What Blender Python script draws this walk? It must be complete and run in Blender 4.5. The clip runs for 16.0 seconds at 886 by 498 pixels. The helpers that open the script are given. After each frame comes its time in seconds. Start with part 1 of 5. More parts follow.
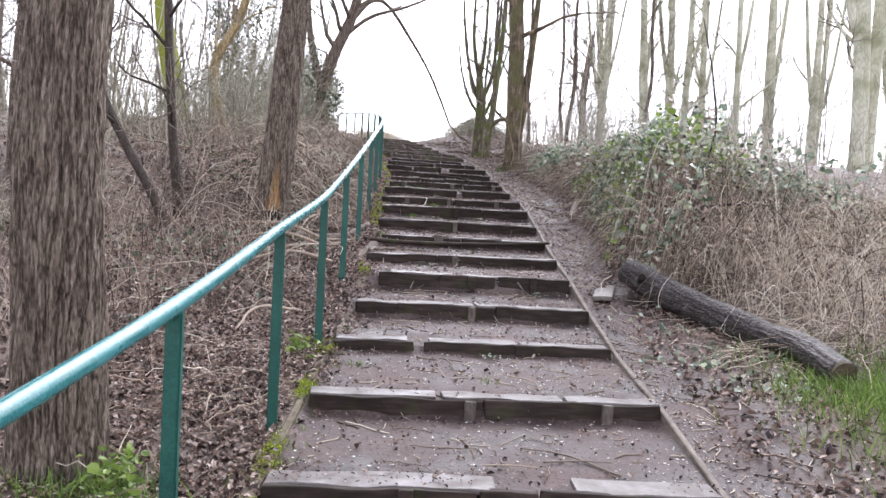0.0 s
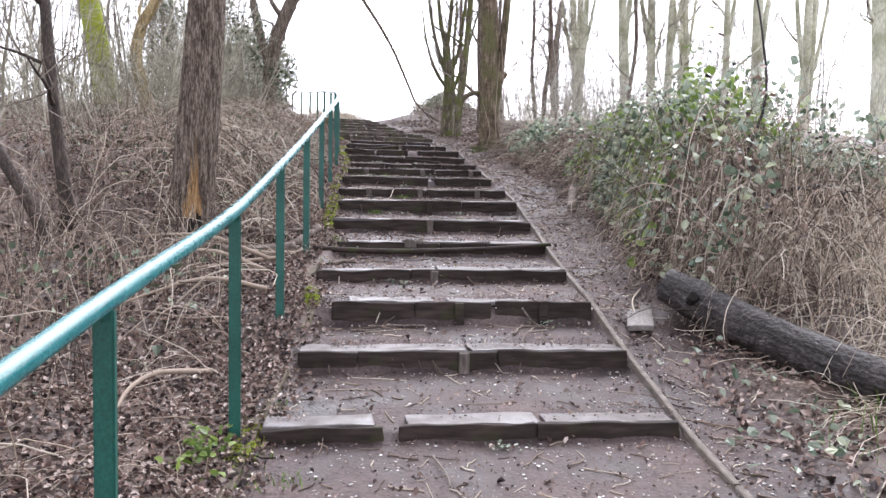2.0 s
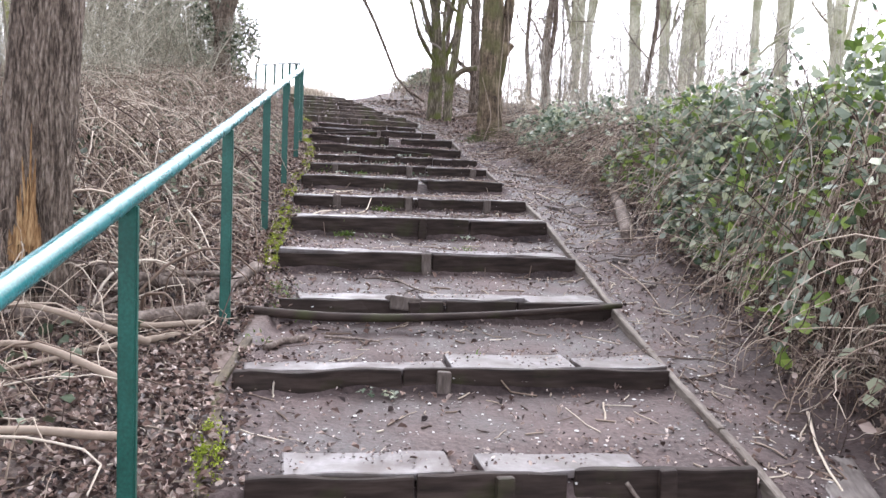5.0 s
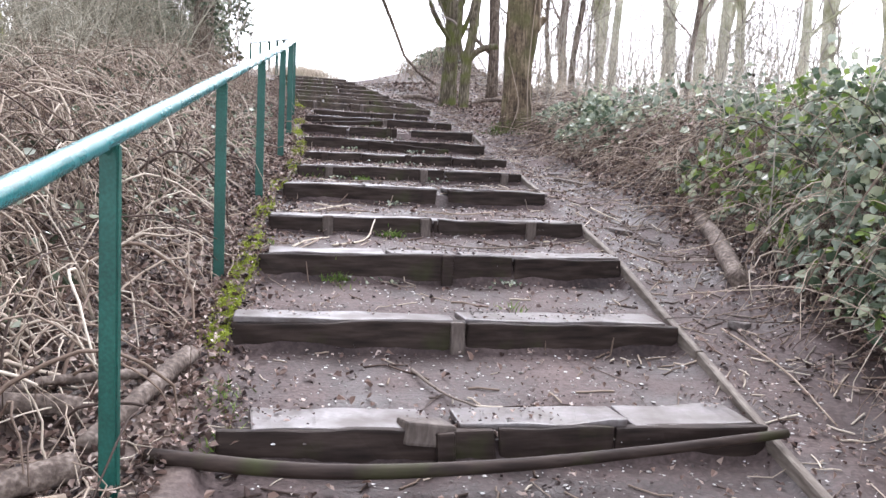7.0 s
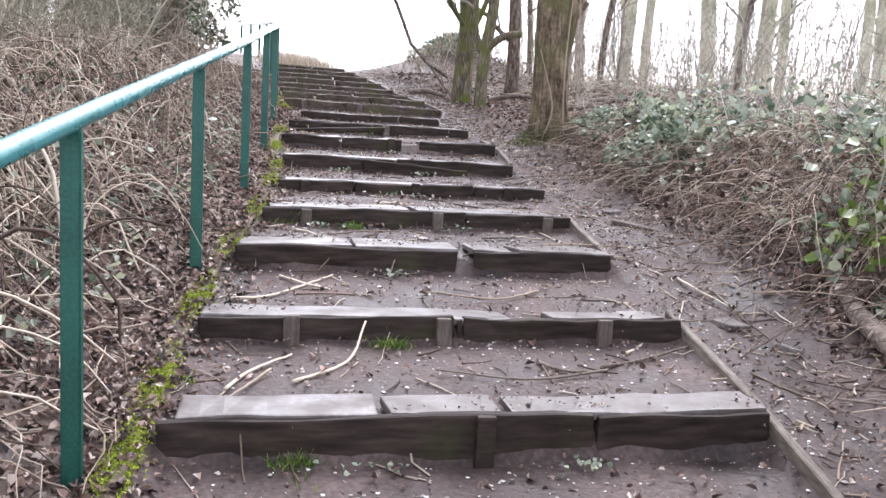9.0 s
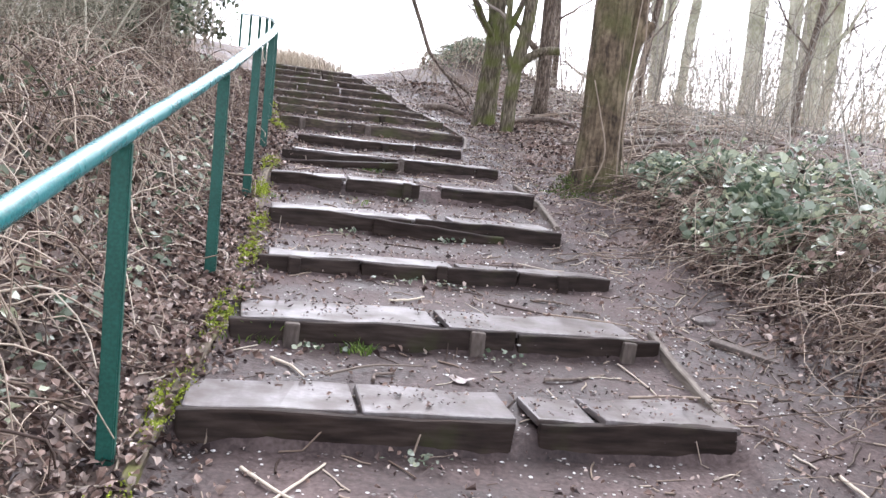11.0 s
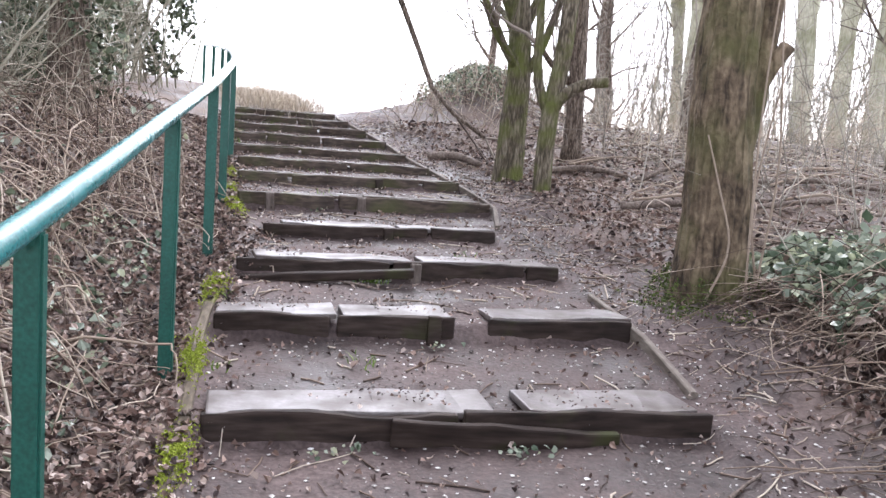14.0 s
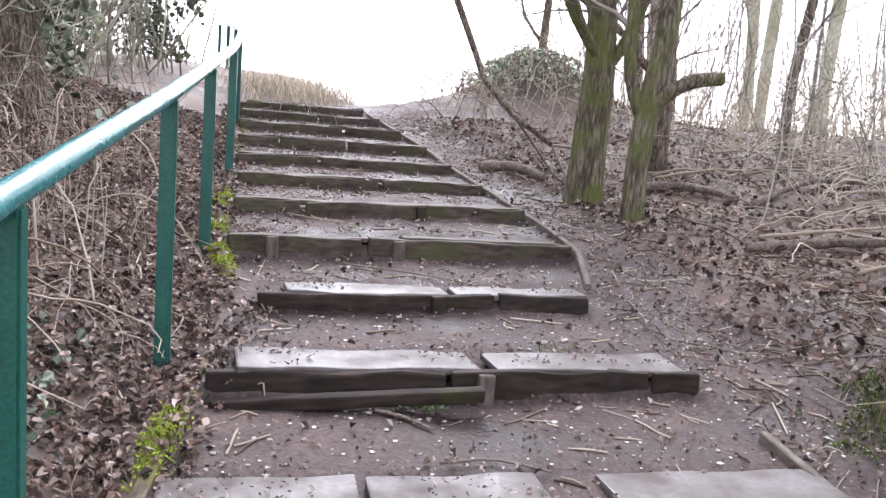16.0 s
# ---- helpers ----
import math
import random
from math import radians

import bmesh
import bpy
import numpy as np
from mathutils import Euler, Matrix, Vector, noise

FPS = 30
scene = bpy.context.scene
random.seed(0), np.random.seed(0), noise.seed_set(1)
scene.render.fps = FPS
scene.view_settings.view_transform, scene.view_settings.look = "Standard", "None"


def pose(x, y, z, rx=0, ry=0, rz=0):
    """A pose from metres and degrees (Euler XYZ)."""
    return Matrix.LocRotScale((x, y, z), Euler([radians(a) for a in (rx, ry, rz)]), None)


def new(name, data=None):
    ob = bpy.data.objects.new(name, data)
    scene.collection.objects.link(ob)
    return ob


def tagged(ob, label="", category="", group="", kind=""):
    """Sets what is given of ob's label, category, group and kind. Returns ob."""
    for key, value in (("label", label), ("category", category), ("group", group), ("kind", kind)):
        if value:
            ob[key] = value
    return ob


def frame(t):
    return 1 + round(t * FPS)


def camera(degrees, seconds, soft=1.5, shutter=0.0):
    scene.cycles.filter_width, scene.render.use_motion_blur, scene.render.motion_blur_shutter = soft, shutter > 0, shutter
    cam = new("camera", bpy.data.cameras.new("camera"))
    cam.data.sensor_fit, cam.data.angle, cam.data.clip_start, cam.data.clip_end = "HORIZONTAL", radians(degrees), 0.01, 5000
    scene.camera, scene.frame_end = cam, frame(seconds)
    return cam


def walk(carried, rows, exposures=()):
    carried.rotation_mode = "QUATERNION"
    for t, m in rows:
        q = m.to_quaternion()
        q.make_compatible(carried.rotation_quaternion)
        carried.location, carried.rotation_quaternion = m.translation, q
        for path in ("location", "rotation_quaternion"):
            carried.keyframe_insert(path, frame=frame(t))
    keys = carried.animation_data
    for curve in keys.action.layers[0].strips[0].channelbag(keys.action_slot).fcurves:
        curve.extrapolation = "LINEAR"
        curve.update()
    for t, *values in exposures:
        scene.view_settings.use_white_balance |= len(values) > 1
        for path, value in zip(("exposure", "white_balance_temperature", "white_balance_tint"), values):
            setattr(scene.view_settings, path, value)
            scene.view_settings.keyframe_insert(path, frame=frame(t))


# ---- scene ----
cam = camera(54.6, 16.0)
METRES, EYE, TILT, LEAN, TURN = 17.9, 1.5, 8.7, 0.4, -3.2
ROWS = [
    (0.0, 0.0, 0.0, 0.0, 0.69, -11.48, -3.41),
    (0.5, 0.003, 0.0343, -0.0046, 0.55, -12.58, -1.4),
    (1.0, -0.0015, 0.0724, -0.0089, 1.69, -12.73, -3.49),
    (1.5, -0.0043, 0.1021, -0.0076, -0.09, -14.96, -3.1),
    (2.0, -0.0042, 0.1412, -0.0116, -1.88, -12.77, -1.78),
    (2.5, -0.0087, 0.1739, -0.0121, -1.69, -12.73, -3.72),
    (3.0, -0.0078, 0.2058, -0.0166, -3.46, -13.13, -2.62),
    (3.5, -0.008, 0.2404, -0.0201, -3.1, -12.1, -2.83),
    (4.0, -0.0112, 0.2741, -0.0178, -3.23, -14.53, -3.5),
    (6.5, -0.0093, 0.4323, -0.0379, -3.6, -13.14, -3.16),
    (7.0, -0.0133, 0.4674, -0.0336, -2.99, -15.28, -3.73),
    (7.5, -0.0126, 0.4983, -0.0363, -2.38, -15.53, -5.34),
    (8.0, -0.0148, 0.5307, -0.0354, -0.28, -19.08, -2.27),
    (8.5, -0.017, 0.5671, -0.0326, 0.04, -17.78, -3.35),
    (9.0, -0.0132, 0.6006, -0.0328, -2.59, -16.56, -4.16),
    (9.5, -0.0135, 0.6285, -0.028, -1.21, -14.73, -5.99),
    (12.0, -0.0294, 0.754, -0.0299, -2.7, -18.93, -7.37),
    (12.5, -0.0287, 0.7771, -0.0335, -4.3, -19.16, -4.38),
    (13.0, -0.0254, 0.8125, -0.0267, -4.88, -18.64, -2.34),
    (13.5, -0.0292, 0.8356, -0.0304, -4.73, -17.56, -2.98),
    (14.0, -0.0359, 0.8711, -0.0281, -3.57, -15.82, -5.18),
    (14.5, -0.0366, 0.8955, -0.0325, -3.85, -17.36, -5.34),
    (15.0, -0.0366, 0.9289, -0.0277, -3.57, -16.78, -4.76),
    (15.5, -0.0376, 0.9506, -0.0309, -2.75, -17.25, -5.25),
    (16.0, -0.0423, 0.9876, -0.032, -1.59, -17.41, -5.29),
]
walk(cam, [(t, pose(0, 0, EYE, TILT, LEAN, TURN) @ pose(METRES * x, METRES * y, METRES * z, 90 + pitch, roll, yaw)) for t, x, y, z, yaw, pitch, roll in ROWS],
     exposures=[(0.0, 1.74, 6120, 16.0), (4.0, 1.90, 6120, 16.0), (8.0, 2.06, 6120, 16.0), (16.0, 1.97, 6120, 16.0)])

# ---- world, sun ----
SUN_EL, SUN_AZ = 48.0, 20.0
world = bpy.data.worlds.new("overcast_sky")
scene.world = world
world.use_nodes = True
wt = world.node_tree
sky = wt.nodes.new("ShaderNodeTexSky")
sky.sky_type = "NISHITA"
sky.sun_disc = False
sky.sun_elevation, sky.sun_rotation = radians(SUN_EL), radians(SUN_AZ)
sky.dust_density, sky.air_density = 1.0, 1.0
hsv = wt.nodes.new("ShaderNodeHueSaturation")
hsv.inputs["Saturation"].default_value = 0.15
bg = wt.nodes["Background"]
bg.inputs["Strength"].default_value = 0.15
wt.links.new(sky.outputs[0], hsv.inputs["Color"])
wt.links.new(hsv.outputs[0], bg.inputs["Color"])
sun = new("sun", bpy.data.lights.new("sun", "SUN"))
sun.data.energy, sun.data.angle, sun.data.color = 1.2, radians(60), (1.0, 0.98, 0.96)
sun.matrix_world = pose(0, 0, 40, 90 - SUN_EL, 0, 180 - SUN_AZ)


# ---- materials ----
def material(name, colours, scale=8.0, rough=0.8, bump=0.3, fine=60.0, island=0.0, objrand=0.0, stretch=(1, 1, 1), spec=0.3,
             rough_var=0.0, moss=None, moss_amount=0.5, moss_scale=3.0, attr=None, coat=0.0, dist=0.01, furrow=0.0, patchy=0.4, thin=0.0, depth=1.0):
    m = bpy.data.materials.new(name)
    m.use_nodes = True
    nt = m.node_tree
    n, l = nt.nodes, nt.links
    b = n["Principled BSDF"]
    tc = n.new("ShaderNodeTexCoord")
    mp = n.new("ShaderNodeMapping")
    mp.inputs["Scale"].default_value = stretch
    l.new(tc.outputs["Object"], mp.inputs["Vector"])
    big = n.new("ShaderNodeTexNoise")
    big.inputs["Scale"].default_value, big.inputs["Detail"].default_value = scale, 6.0
    small = n.new("ShaderNodeTexNoise")
    small.inputs["Scale"].default_value, small.inputs["Detail"].default_value = fine, 4.0
    l.new(mp.outputs[0], big.inputs["Vector"])
    l.new(mp.outputs[0], small.inputs["Vector"])
    add = n.new("ShaderNodeMath")
    add.operation = "MULTIPLY_ADD"
    add.inputs[1].default_value = 1.0 - patchy
    l.new(small.outputs["Fac"], add.inputs[0])
    sc = n.new("ShaderNodeMath")
    sc.operation = "MULTIPLY"
    sc.inputs[1].default_value = patchy if not island else patchy * (1 - island)
    l.new(big.outputs["Fac"], sc.inputs[0])
    l.new(sc.outputs[0], add.inputs[2])
    fac = add.outputs[0]
    if island or objrand:
        if island:
            geo = n.new("ShaderNodeNewGeometry")
            src = geo.outputs["Random Per Island"]
        else:
            src = n.new("ShaderNodeObjectInfo").outputs["Random"]
        k = island or objrand
        mixr = n.new("ShaderNodeMix")
        mixr.inputs[0].default_value = k
        l.new(fac, mixr.inputs[2])
        l.new(src, mixr.inputs[3])
        fac = mixr.outputs[0]
    height = add.outputs[0]
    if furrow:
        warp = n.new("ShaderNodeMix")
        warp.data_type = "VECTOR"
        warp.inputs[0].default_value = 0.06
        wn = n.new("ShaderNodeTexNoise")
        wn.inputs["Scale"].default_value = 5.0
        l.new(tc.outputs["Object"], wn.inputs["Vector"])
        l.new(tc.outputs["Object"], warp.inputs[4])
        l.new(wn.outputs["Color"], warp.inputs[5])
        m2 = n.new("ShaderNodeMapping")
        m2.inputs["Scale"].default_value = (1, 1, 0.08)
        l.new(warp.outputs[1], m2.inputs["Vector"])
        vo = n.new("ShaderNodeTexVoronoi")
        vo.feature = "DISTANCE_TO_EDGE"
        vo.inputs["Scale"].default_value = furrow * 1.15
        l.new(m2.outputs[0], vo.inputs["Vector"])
        # cell edges: darker in the colour and lower in the bump, scaled by depth
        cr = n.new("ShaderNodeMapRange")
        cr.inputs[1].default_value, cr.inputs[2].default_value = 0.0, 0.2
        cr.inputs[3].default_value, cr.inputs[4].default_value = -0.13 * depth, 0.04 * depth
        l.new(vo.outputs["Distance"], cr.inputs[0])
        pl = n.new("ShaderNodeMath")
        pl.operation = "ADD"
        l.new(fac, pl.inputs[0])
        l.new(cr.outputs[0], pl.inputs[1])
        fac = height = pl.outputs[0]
    ramp = n.new("ShaderNodeValToRGB")
    el = ramp.color_ramp.elements
    lo, hi = (0.34, 0.66) if not (island or objrand) else (0.15, 0.85)
    for i, c in enumerate(colours):
        p = lo + (hi - lo) * i / max(1, len(colours) - 1)
        e = el[i] if i < 2 else el.new(p)
        e.position, e.color = p, (*c, 1)
    l.new(fac, ramp.inputs[0])
    col = ramp.outputs[0]

    def blend(a, c2, f):
        mx = n.new("ShaderNodeMix")
        mx.data_type = "RGBA"
        l.new(f, mx.inputs[0])
        l.new(a, mx.inputs[6])
        if isinstance(c2, tuple):
            mx.inputs[7].default_value = (*c2, 1)
        else:
            l.new(c2, mx.inputs[7])
        return mx.outputs[2]
    if attr:
        name2, cols2 = attr
        at = n.new("ShaderNodeAttribute")
        at.attribute_name = name2
        r2 = n.new("ShaderNodeValToRGB")
        for i, c in enumerate(cols2):
            p = 0.34 + 0.32 * i / max(1, len(cols2) - 1)
            e = r2.color_ramp.elements[i] if i < 2 else r2.color_ramp.elements.new(p)
            e.position, e.color = p, (*c, 1)
        l.new(fac, r2.inputs[0])
        col = blend(col, r2.outputs[0], at.outputs["Fac"])
    if moss:
        mn = n.new("ShaderNodeTexNoise")
        mn.inputs["Scale"].default_value, mn.inputs["Detail"].default_value = moss_scale, 5.0
        l.new(tc.outputs["Object"], mn.inputs["Vector"])
        mr = n.new("ShaderNodeMapRange")
        mr.inputs[1].default_value, mr.inputs[2].default_value = 0.70 - 0.5 * moss_amount, 0.92 - 0.5 * moss_amount
        l.new(mn.outputs["Fac"], mr.inputs[0])
        col = blend(col, moss, mr.outputs[0])
    l.new(col, b.inputs["Base Color"])
    if rough_var:
        rr = n.new("ShaderNodeMapRange")
        rr.inputs[1].default_value, rr.inputs[2].default_value = 0.35, 0.65
        rr.inputs[3].default_value, rr.inputs[4].default_value = rough - rough_var, rough + rough_var
        l.new(big.outputs["Fac"], rr.inputs[0])
        l.new(rr.outputs[0], b.inputs["Roughness"])
    else:
        b.inputs["Roughness"].default_value = rough
    if thin:
        tr = n.new("ShaderNodeBsdfTranslucent")
        l.new(col, tr.inputs["Color"])
        ms = n.new("ShaderNodeMixShader")
        ms.inputs[0].default_value = thin
        l.new(b.outputs[0], ms.inputs[1])
        l.new(tr.outputs[0], ms.inputs[2])
        l.new(ms.outputs[0], n["Material Output"].inputs["Surface"])
    b.inputs["Specular IOR Level"].default_value = spec
    b.inputs["Coat Weight"].default_value = coat
    if bump:
        bp = n.new("ShaderNodeBump")
        bp.inputs["Strength"].default_value, bp.inputs["Distance"].default_value = bump, dist
        l.new(height, bp.inputs["Height"])
        l.new(bp.outputs[0], b.inputs["Normal"])
    return m


MUD = [(0.022, 0.0150, 0.0143), (0.064, 0.0450, 0.0420), (0.145, 0.109, 0.102)]
LITTER = [(0.032, 0.022, 0.0185), (0.108, 0.077, 0.064), (0.215, 0.165, 0.137)]
m_ground = material("wet_earth", MUD, 1.9, 0.64, 0.75, 42, rough_var=0.2, attr=("litter", LITTER), spec=0.26, dist=0.025, patchy=0.66)
m_crumb = material("earth_crumb", [(0.055, 0.038, 0.036), (0.095, 0.067, 0.064), (0.16, 0.120, 0.114)], 3.0, 0.65, 0.0, 30, island=0.8)
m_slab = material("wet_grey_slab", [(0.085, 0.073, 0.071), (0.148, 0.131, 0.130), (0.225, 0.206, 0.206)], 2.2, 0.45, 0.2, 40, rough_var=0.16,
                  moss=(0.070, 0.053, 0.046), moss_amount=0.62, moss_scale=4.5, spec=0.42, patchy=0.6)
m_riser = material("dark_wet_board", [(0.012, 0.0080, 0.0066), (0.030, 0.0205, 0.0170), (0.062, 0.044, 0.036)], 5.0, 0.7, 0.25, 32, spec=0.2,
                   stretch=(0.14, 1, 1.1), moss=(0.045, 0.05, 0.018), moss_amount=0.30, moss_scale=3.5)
m_oldboard = material("mossy_brown_board", [(0.018, 0.012, 0.009), (0.052, 0.037, 0.028), (0.115, 0.085, 0.067)], 5.0, 0.6, 0.3, 34, spec=0.3,
                      stretch=(0.14, 1, 1.1), moss=(0.062, 0.066, 0.020), moss_amount=0.47, moss_scale=2.6)
m_kerb = material("weathered_edging", [(0.075, 0.060, 0.049), (0.145, 0.120, 0.100), (0.23, 0.20, 0.17)], 5.0, 0.75, 0.4, 50, stretch=(1, 0.2, 1))
m_kerbmoss = material("mossy_edging", [(0.045, 0.035, 0.025), (0.105, 0.083, 0.058), (0.19, 0.155, 0.115)], 5.0, 0.85, 0.5, 50, stretch=(1, 0.3, 1),
                      moss=(0.13, 0.135, 0.03), moss_amount=0.34, moss_scale=6.0)
m_stake = material("worn_stake_wood", [(0.05, 0.038, 0.033), (0.095, 0.075, 0.064), (0.15, 0.122, 0.106)], 6.0, 0.7, 0.4, 50, stretch=(1, 1, 0.3))
m_moss = material("bright_moss", [(0.15, 0.18, 0.022), (0.32, 0.38, 0.05), (0.53, 0.58, 0.13)], 6.0, 0.95, 0.6, 90, island=0.4)
m_paint = material("green_paint", [(0.004, 0.055, 0.043), (0.008, 0.085, 0.066), (0.016, 0.12, 0.095)], 4.0, 0.4, 0.12, 90, spec=0.5)
# bluer and lighter than the post paint: sky highlights put into the base colour
m_rail = material("worn_rail_sky_tint", [(0.01, 0.105, 0.11), (0.02, 0.155, 0.165), (0.05, 0.23, 0.245)], 5.0, 0.26, 0.15, 120, spec=0.6, rough_var=0.08)
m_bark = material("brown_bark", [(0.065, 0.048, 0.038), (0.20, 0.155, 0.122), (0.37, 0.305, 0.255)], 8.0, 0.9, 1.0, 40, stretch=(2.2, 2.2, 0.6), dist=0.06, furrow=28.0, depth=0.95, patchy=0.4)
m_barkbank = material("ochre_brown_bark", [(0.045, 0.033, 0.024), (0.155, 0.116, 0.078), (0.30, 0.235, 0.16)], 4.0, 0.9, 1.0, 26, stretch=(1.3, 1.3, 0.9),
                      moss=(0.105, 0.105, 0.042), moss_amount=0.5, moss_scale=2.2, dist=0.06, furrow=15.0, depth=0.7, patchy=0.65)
m_branch = material("fallen_branch_bark", [(0.05, 0.037, 0.031), (0.14, 0.108, 0.09), (0.29, 0.24, 0.205)], 9.0, 0.85, 0.6, 45, dist=0.015)
m_barkdark = material("dark_wet_thin_bark", [(0.022, 0.016, 0.013), (0.055, 0.042, 0.035), (0.12, 0.095, 0.08)], 8.0, 0.8, 0.8, 34, stretch=(2.2, 2.2, 0.5), dist=0.02)
# near-black: the shade inside a hollow, put into the colour of solid cones
m_hollowshade = material("hollow_shade", [(0.008, 0.006, 0.005), (0.02, 0.015, 0.012)], 12.0, 0.9, 0.5, 60)
m_greyboard = material("grey_wet_board", [(0.075, 0.062, 0.055), (0.135, 0.115, 0.104), (0.21, 0.185, 0.17)], 5.0, 0.5, 0.4, 50, stretch=(1, 0.2, 1))
m_stonedark = material("muddy_stone", [(0.06, 0.048, 0.044), (0.12, 0.102, 0.095), (0.21, 0.19, 0.178)], 7.0, 0.7, 0.5, 50)
m_logbark = material("dark_wet_bark", [(0.010, 0.0075, 0.007), (0.030, 0.023, 0.022), (0.085, 0.071, 0.068)], 7.0, 0.5, 1.0, 30, stretch=(1.5, 0.8, 1.5), dist=0.03, spec=0.32)
m_barkmoss = material("mossy_bark", [(0.06, 0.05, 0.035), (0.15, 0.125, 0.09), (0.28, 0.245, 0.19)], 7.0, 0.9, 0.9, 30, stretch=(2, 2, 0.4),
                      moss=(0.115, 0.13, 0.036), moss_amount=0.53, moss_scale=4.0, dist=0.03, furrow=24.0)
m_barklime = material("lime_mossy_bark", [(0.06, 0.05, 0.035), (0.15, 0.125, 0.09), (0.28, 0.245, 0.19)], 7.0, 0.9, 0.9, 30, stretch=(2, 2, 0.6),
                      moss=(0.27, 0.31, 0.03), moss_amount=0.95, moss_scale=1.3, dist=0.03)
# pale bark, its colour raised further for the sky glare around the trunks
m_barkpale = material("pale_bark_with_glare", [(0.38, 0.37, 0.27), (0.56, 0.55, 0.43), (0.74, 0.73, 0.62)], 3.0, 0.85, 0.3, 25, stretch=(1.5, 1.5, 0.4),
                      moss=(0.17, 0.18, 0.075), moss_amount=0.45, moss_scale=1.2)
m_barkochre = material("ochre_split_bark", [(0.12, 0.085, 0.045), (0.30, 0.225, 0.115), (0.50, 0.40, 0.22)], 5.0, 0.85, 0.6, 28, stretch=(2, 2, 0.5), dist=0.03)
m_hedge = material("olive_grey_hedge_twigs", [(0.16, 0.146, 0.108), (0.34, 0.315, 0.24), (0.56, 0.53, 0.44)], 3.0, 0.85, 0.0, 30, island=0.7)
# paler copy of the twig brown: washed-out sky glare put into the colour
m_twigglare = material("glare_washed_twigs", [(0.20, 0.18, 0.15), (0.34, 0.31, 0.265), (0.52, 0.49, 0.43)], 3.0, 0.85, 0.0, 30, island=0.7)
m_canebrown = material("brown_canes", [(0.05, 0.034, 0.027), (0.155, 0.110, 0.083), (0.30, 0.23, 0.175), (0.50, 0.41, 0.33)], 3.0, 0.8, 0.0, 30, island=0.8)
m_twig = material("grey_brown_twigs", [(0.09, 0.07, 0.06), (0.18, 0.145, 0.12), (0.3, 0.26, 0.22)], 3.0, 0.85, 0.0, 30, island=0.7)
m_cane = material("dry_canes", [(0.06, 0.04, 0.032), (0.20, 0.145, 0.11), (0.41, 0.335, 0.265), (0.60, 0.53, 0.44)], 3.0, 0.8, 0.0, 30, island=0.75)
m_leafdead = material("dead_leaves", [(0.03, 0.019, 0.018), (0.11, 0.071, 0.060), (0.21, 0.142, 0.116), (0.31, 0.22, 0.18), (0.46, 0.38, 0.335)], 3.0, 0.42, 0.0, 30, island=0.85)
# leaf greens lightened and greyed to carry the sky's glare in their colour
m_leafgreen = material("bramble_leaves", [(0.08, 0.115, 0.072), (0.22, 0.265, 0.195), (0.37, 0.41, 0.335), (0.47, 0.50, 0.34)], 3.0, 0.24, 0.0, 30, island=0.85, spec=0.5, thin=0.3)
m_leafbright = material("bright_leaves", [(0.09, 0.14, 0.03), (0.17, 0.25, 0.05), (0.28, 0.37, 0.09)], 3.0, 0.35, 0.0, 30, island=0.85, spec=0.5, thin=0.35)
m_ivy = material("dark_ivy", [(0.04, 0.052, 0.032), (0.085, 0.11, 0.066), (0.15, 0.175, 0.11)], 3.0, 0.4, 0.0, 30, island=0.85)
m_grass = material("green_grass", [(0.07, 0.12, 0.02), (0.13, 0.22, 0.04), (0.24, 0.33, 0.08)], 3.0, 0.6, 0.0, 30, island=0.8, thin=0.3)
m_leafmoss = material("dull_green_moss", [(0.04, 0.06, 0.014), (0.08, 0.115, 0.026), (0.14, 0.19, 0.045)], 3.0, 0.8, 0.0, 30, island=0.8)
m_leafpale = material("pale_dead_leaf", [(0.26, 0.21, 0.19), (0.40, 0.35, 0.33), (0.52, 0.47, 0.45)], 20.0, 0.6, 0.3, 80)
m_drygrass = material("dry_grass", [(0.42, 0.35, 0.26), (0.58, 0.5, 0.4), (0.72, 0.65, 0.55)], 3.0, 0.8, 0.0, 30, island=0.8)
m_pebble = material("pale_chippings", [(0.14, 0.12, 0.11), (0.36, 0.34, 0.32), (0.75, 0.73, 0.71)], 3.0, 0.7, 0.0, 30, island=0.85)
m_logend = material("cut_wood", [(0.04, 0.03, 0.02), (0.08, 0.06, 0.04), (0.13, 0.1, 0.07)], 14.0, 0.8, 0.4, 60)
m_wound = material("split_orange_wood", [(0.10, 0.052, 0.024), (0.27, 0.155, 0.070), (0.46, 0.31, 0.16)], 5.0, 0.85, 0.8, 40, stretch=(3, 3, 0.4))


# ---- shared builders ----
rng = np.random.default_rng(7)


def lattice(ix, iy, seed):
    h = (ix.astype(np.int64) * 374761393 + iy.astype(np.int64) * 668265263 + seed * 1442695041) & 0x7FFFFFFF
    h = ((h ^ (h >> 13)) * 1274126177) & 0x7FFFFFFF
    return ((h ^ (h >> 16)) & 0xFFFF) / 65535.0


def vnoise(x, y, seed=0):
    x, y = np.asarray(x, float), np.asarray(y, float)
    ix, iy = np.floor(x), np.floor(y)
    fx, fy = x - ix, y - iy
    fx, fy = fx * fx * (3 - 2 * fx), fy * fy * (3 - 2 * fy)
    a, b = lattice(ix, iy, seed), lattice(ix + 1, iy, seed)
    c, d = lattice(ix, iy + 1, seed), lattice(ix + 1, iy + 1, seed)
    return (a + (b - a) * fx) * (1 - fy) + (c + (d - c) * fx) * fy - 0.5


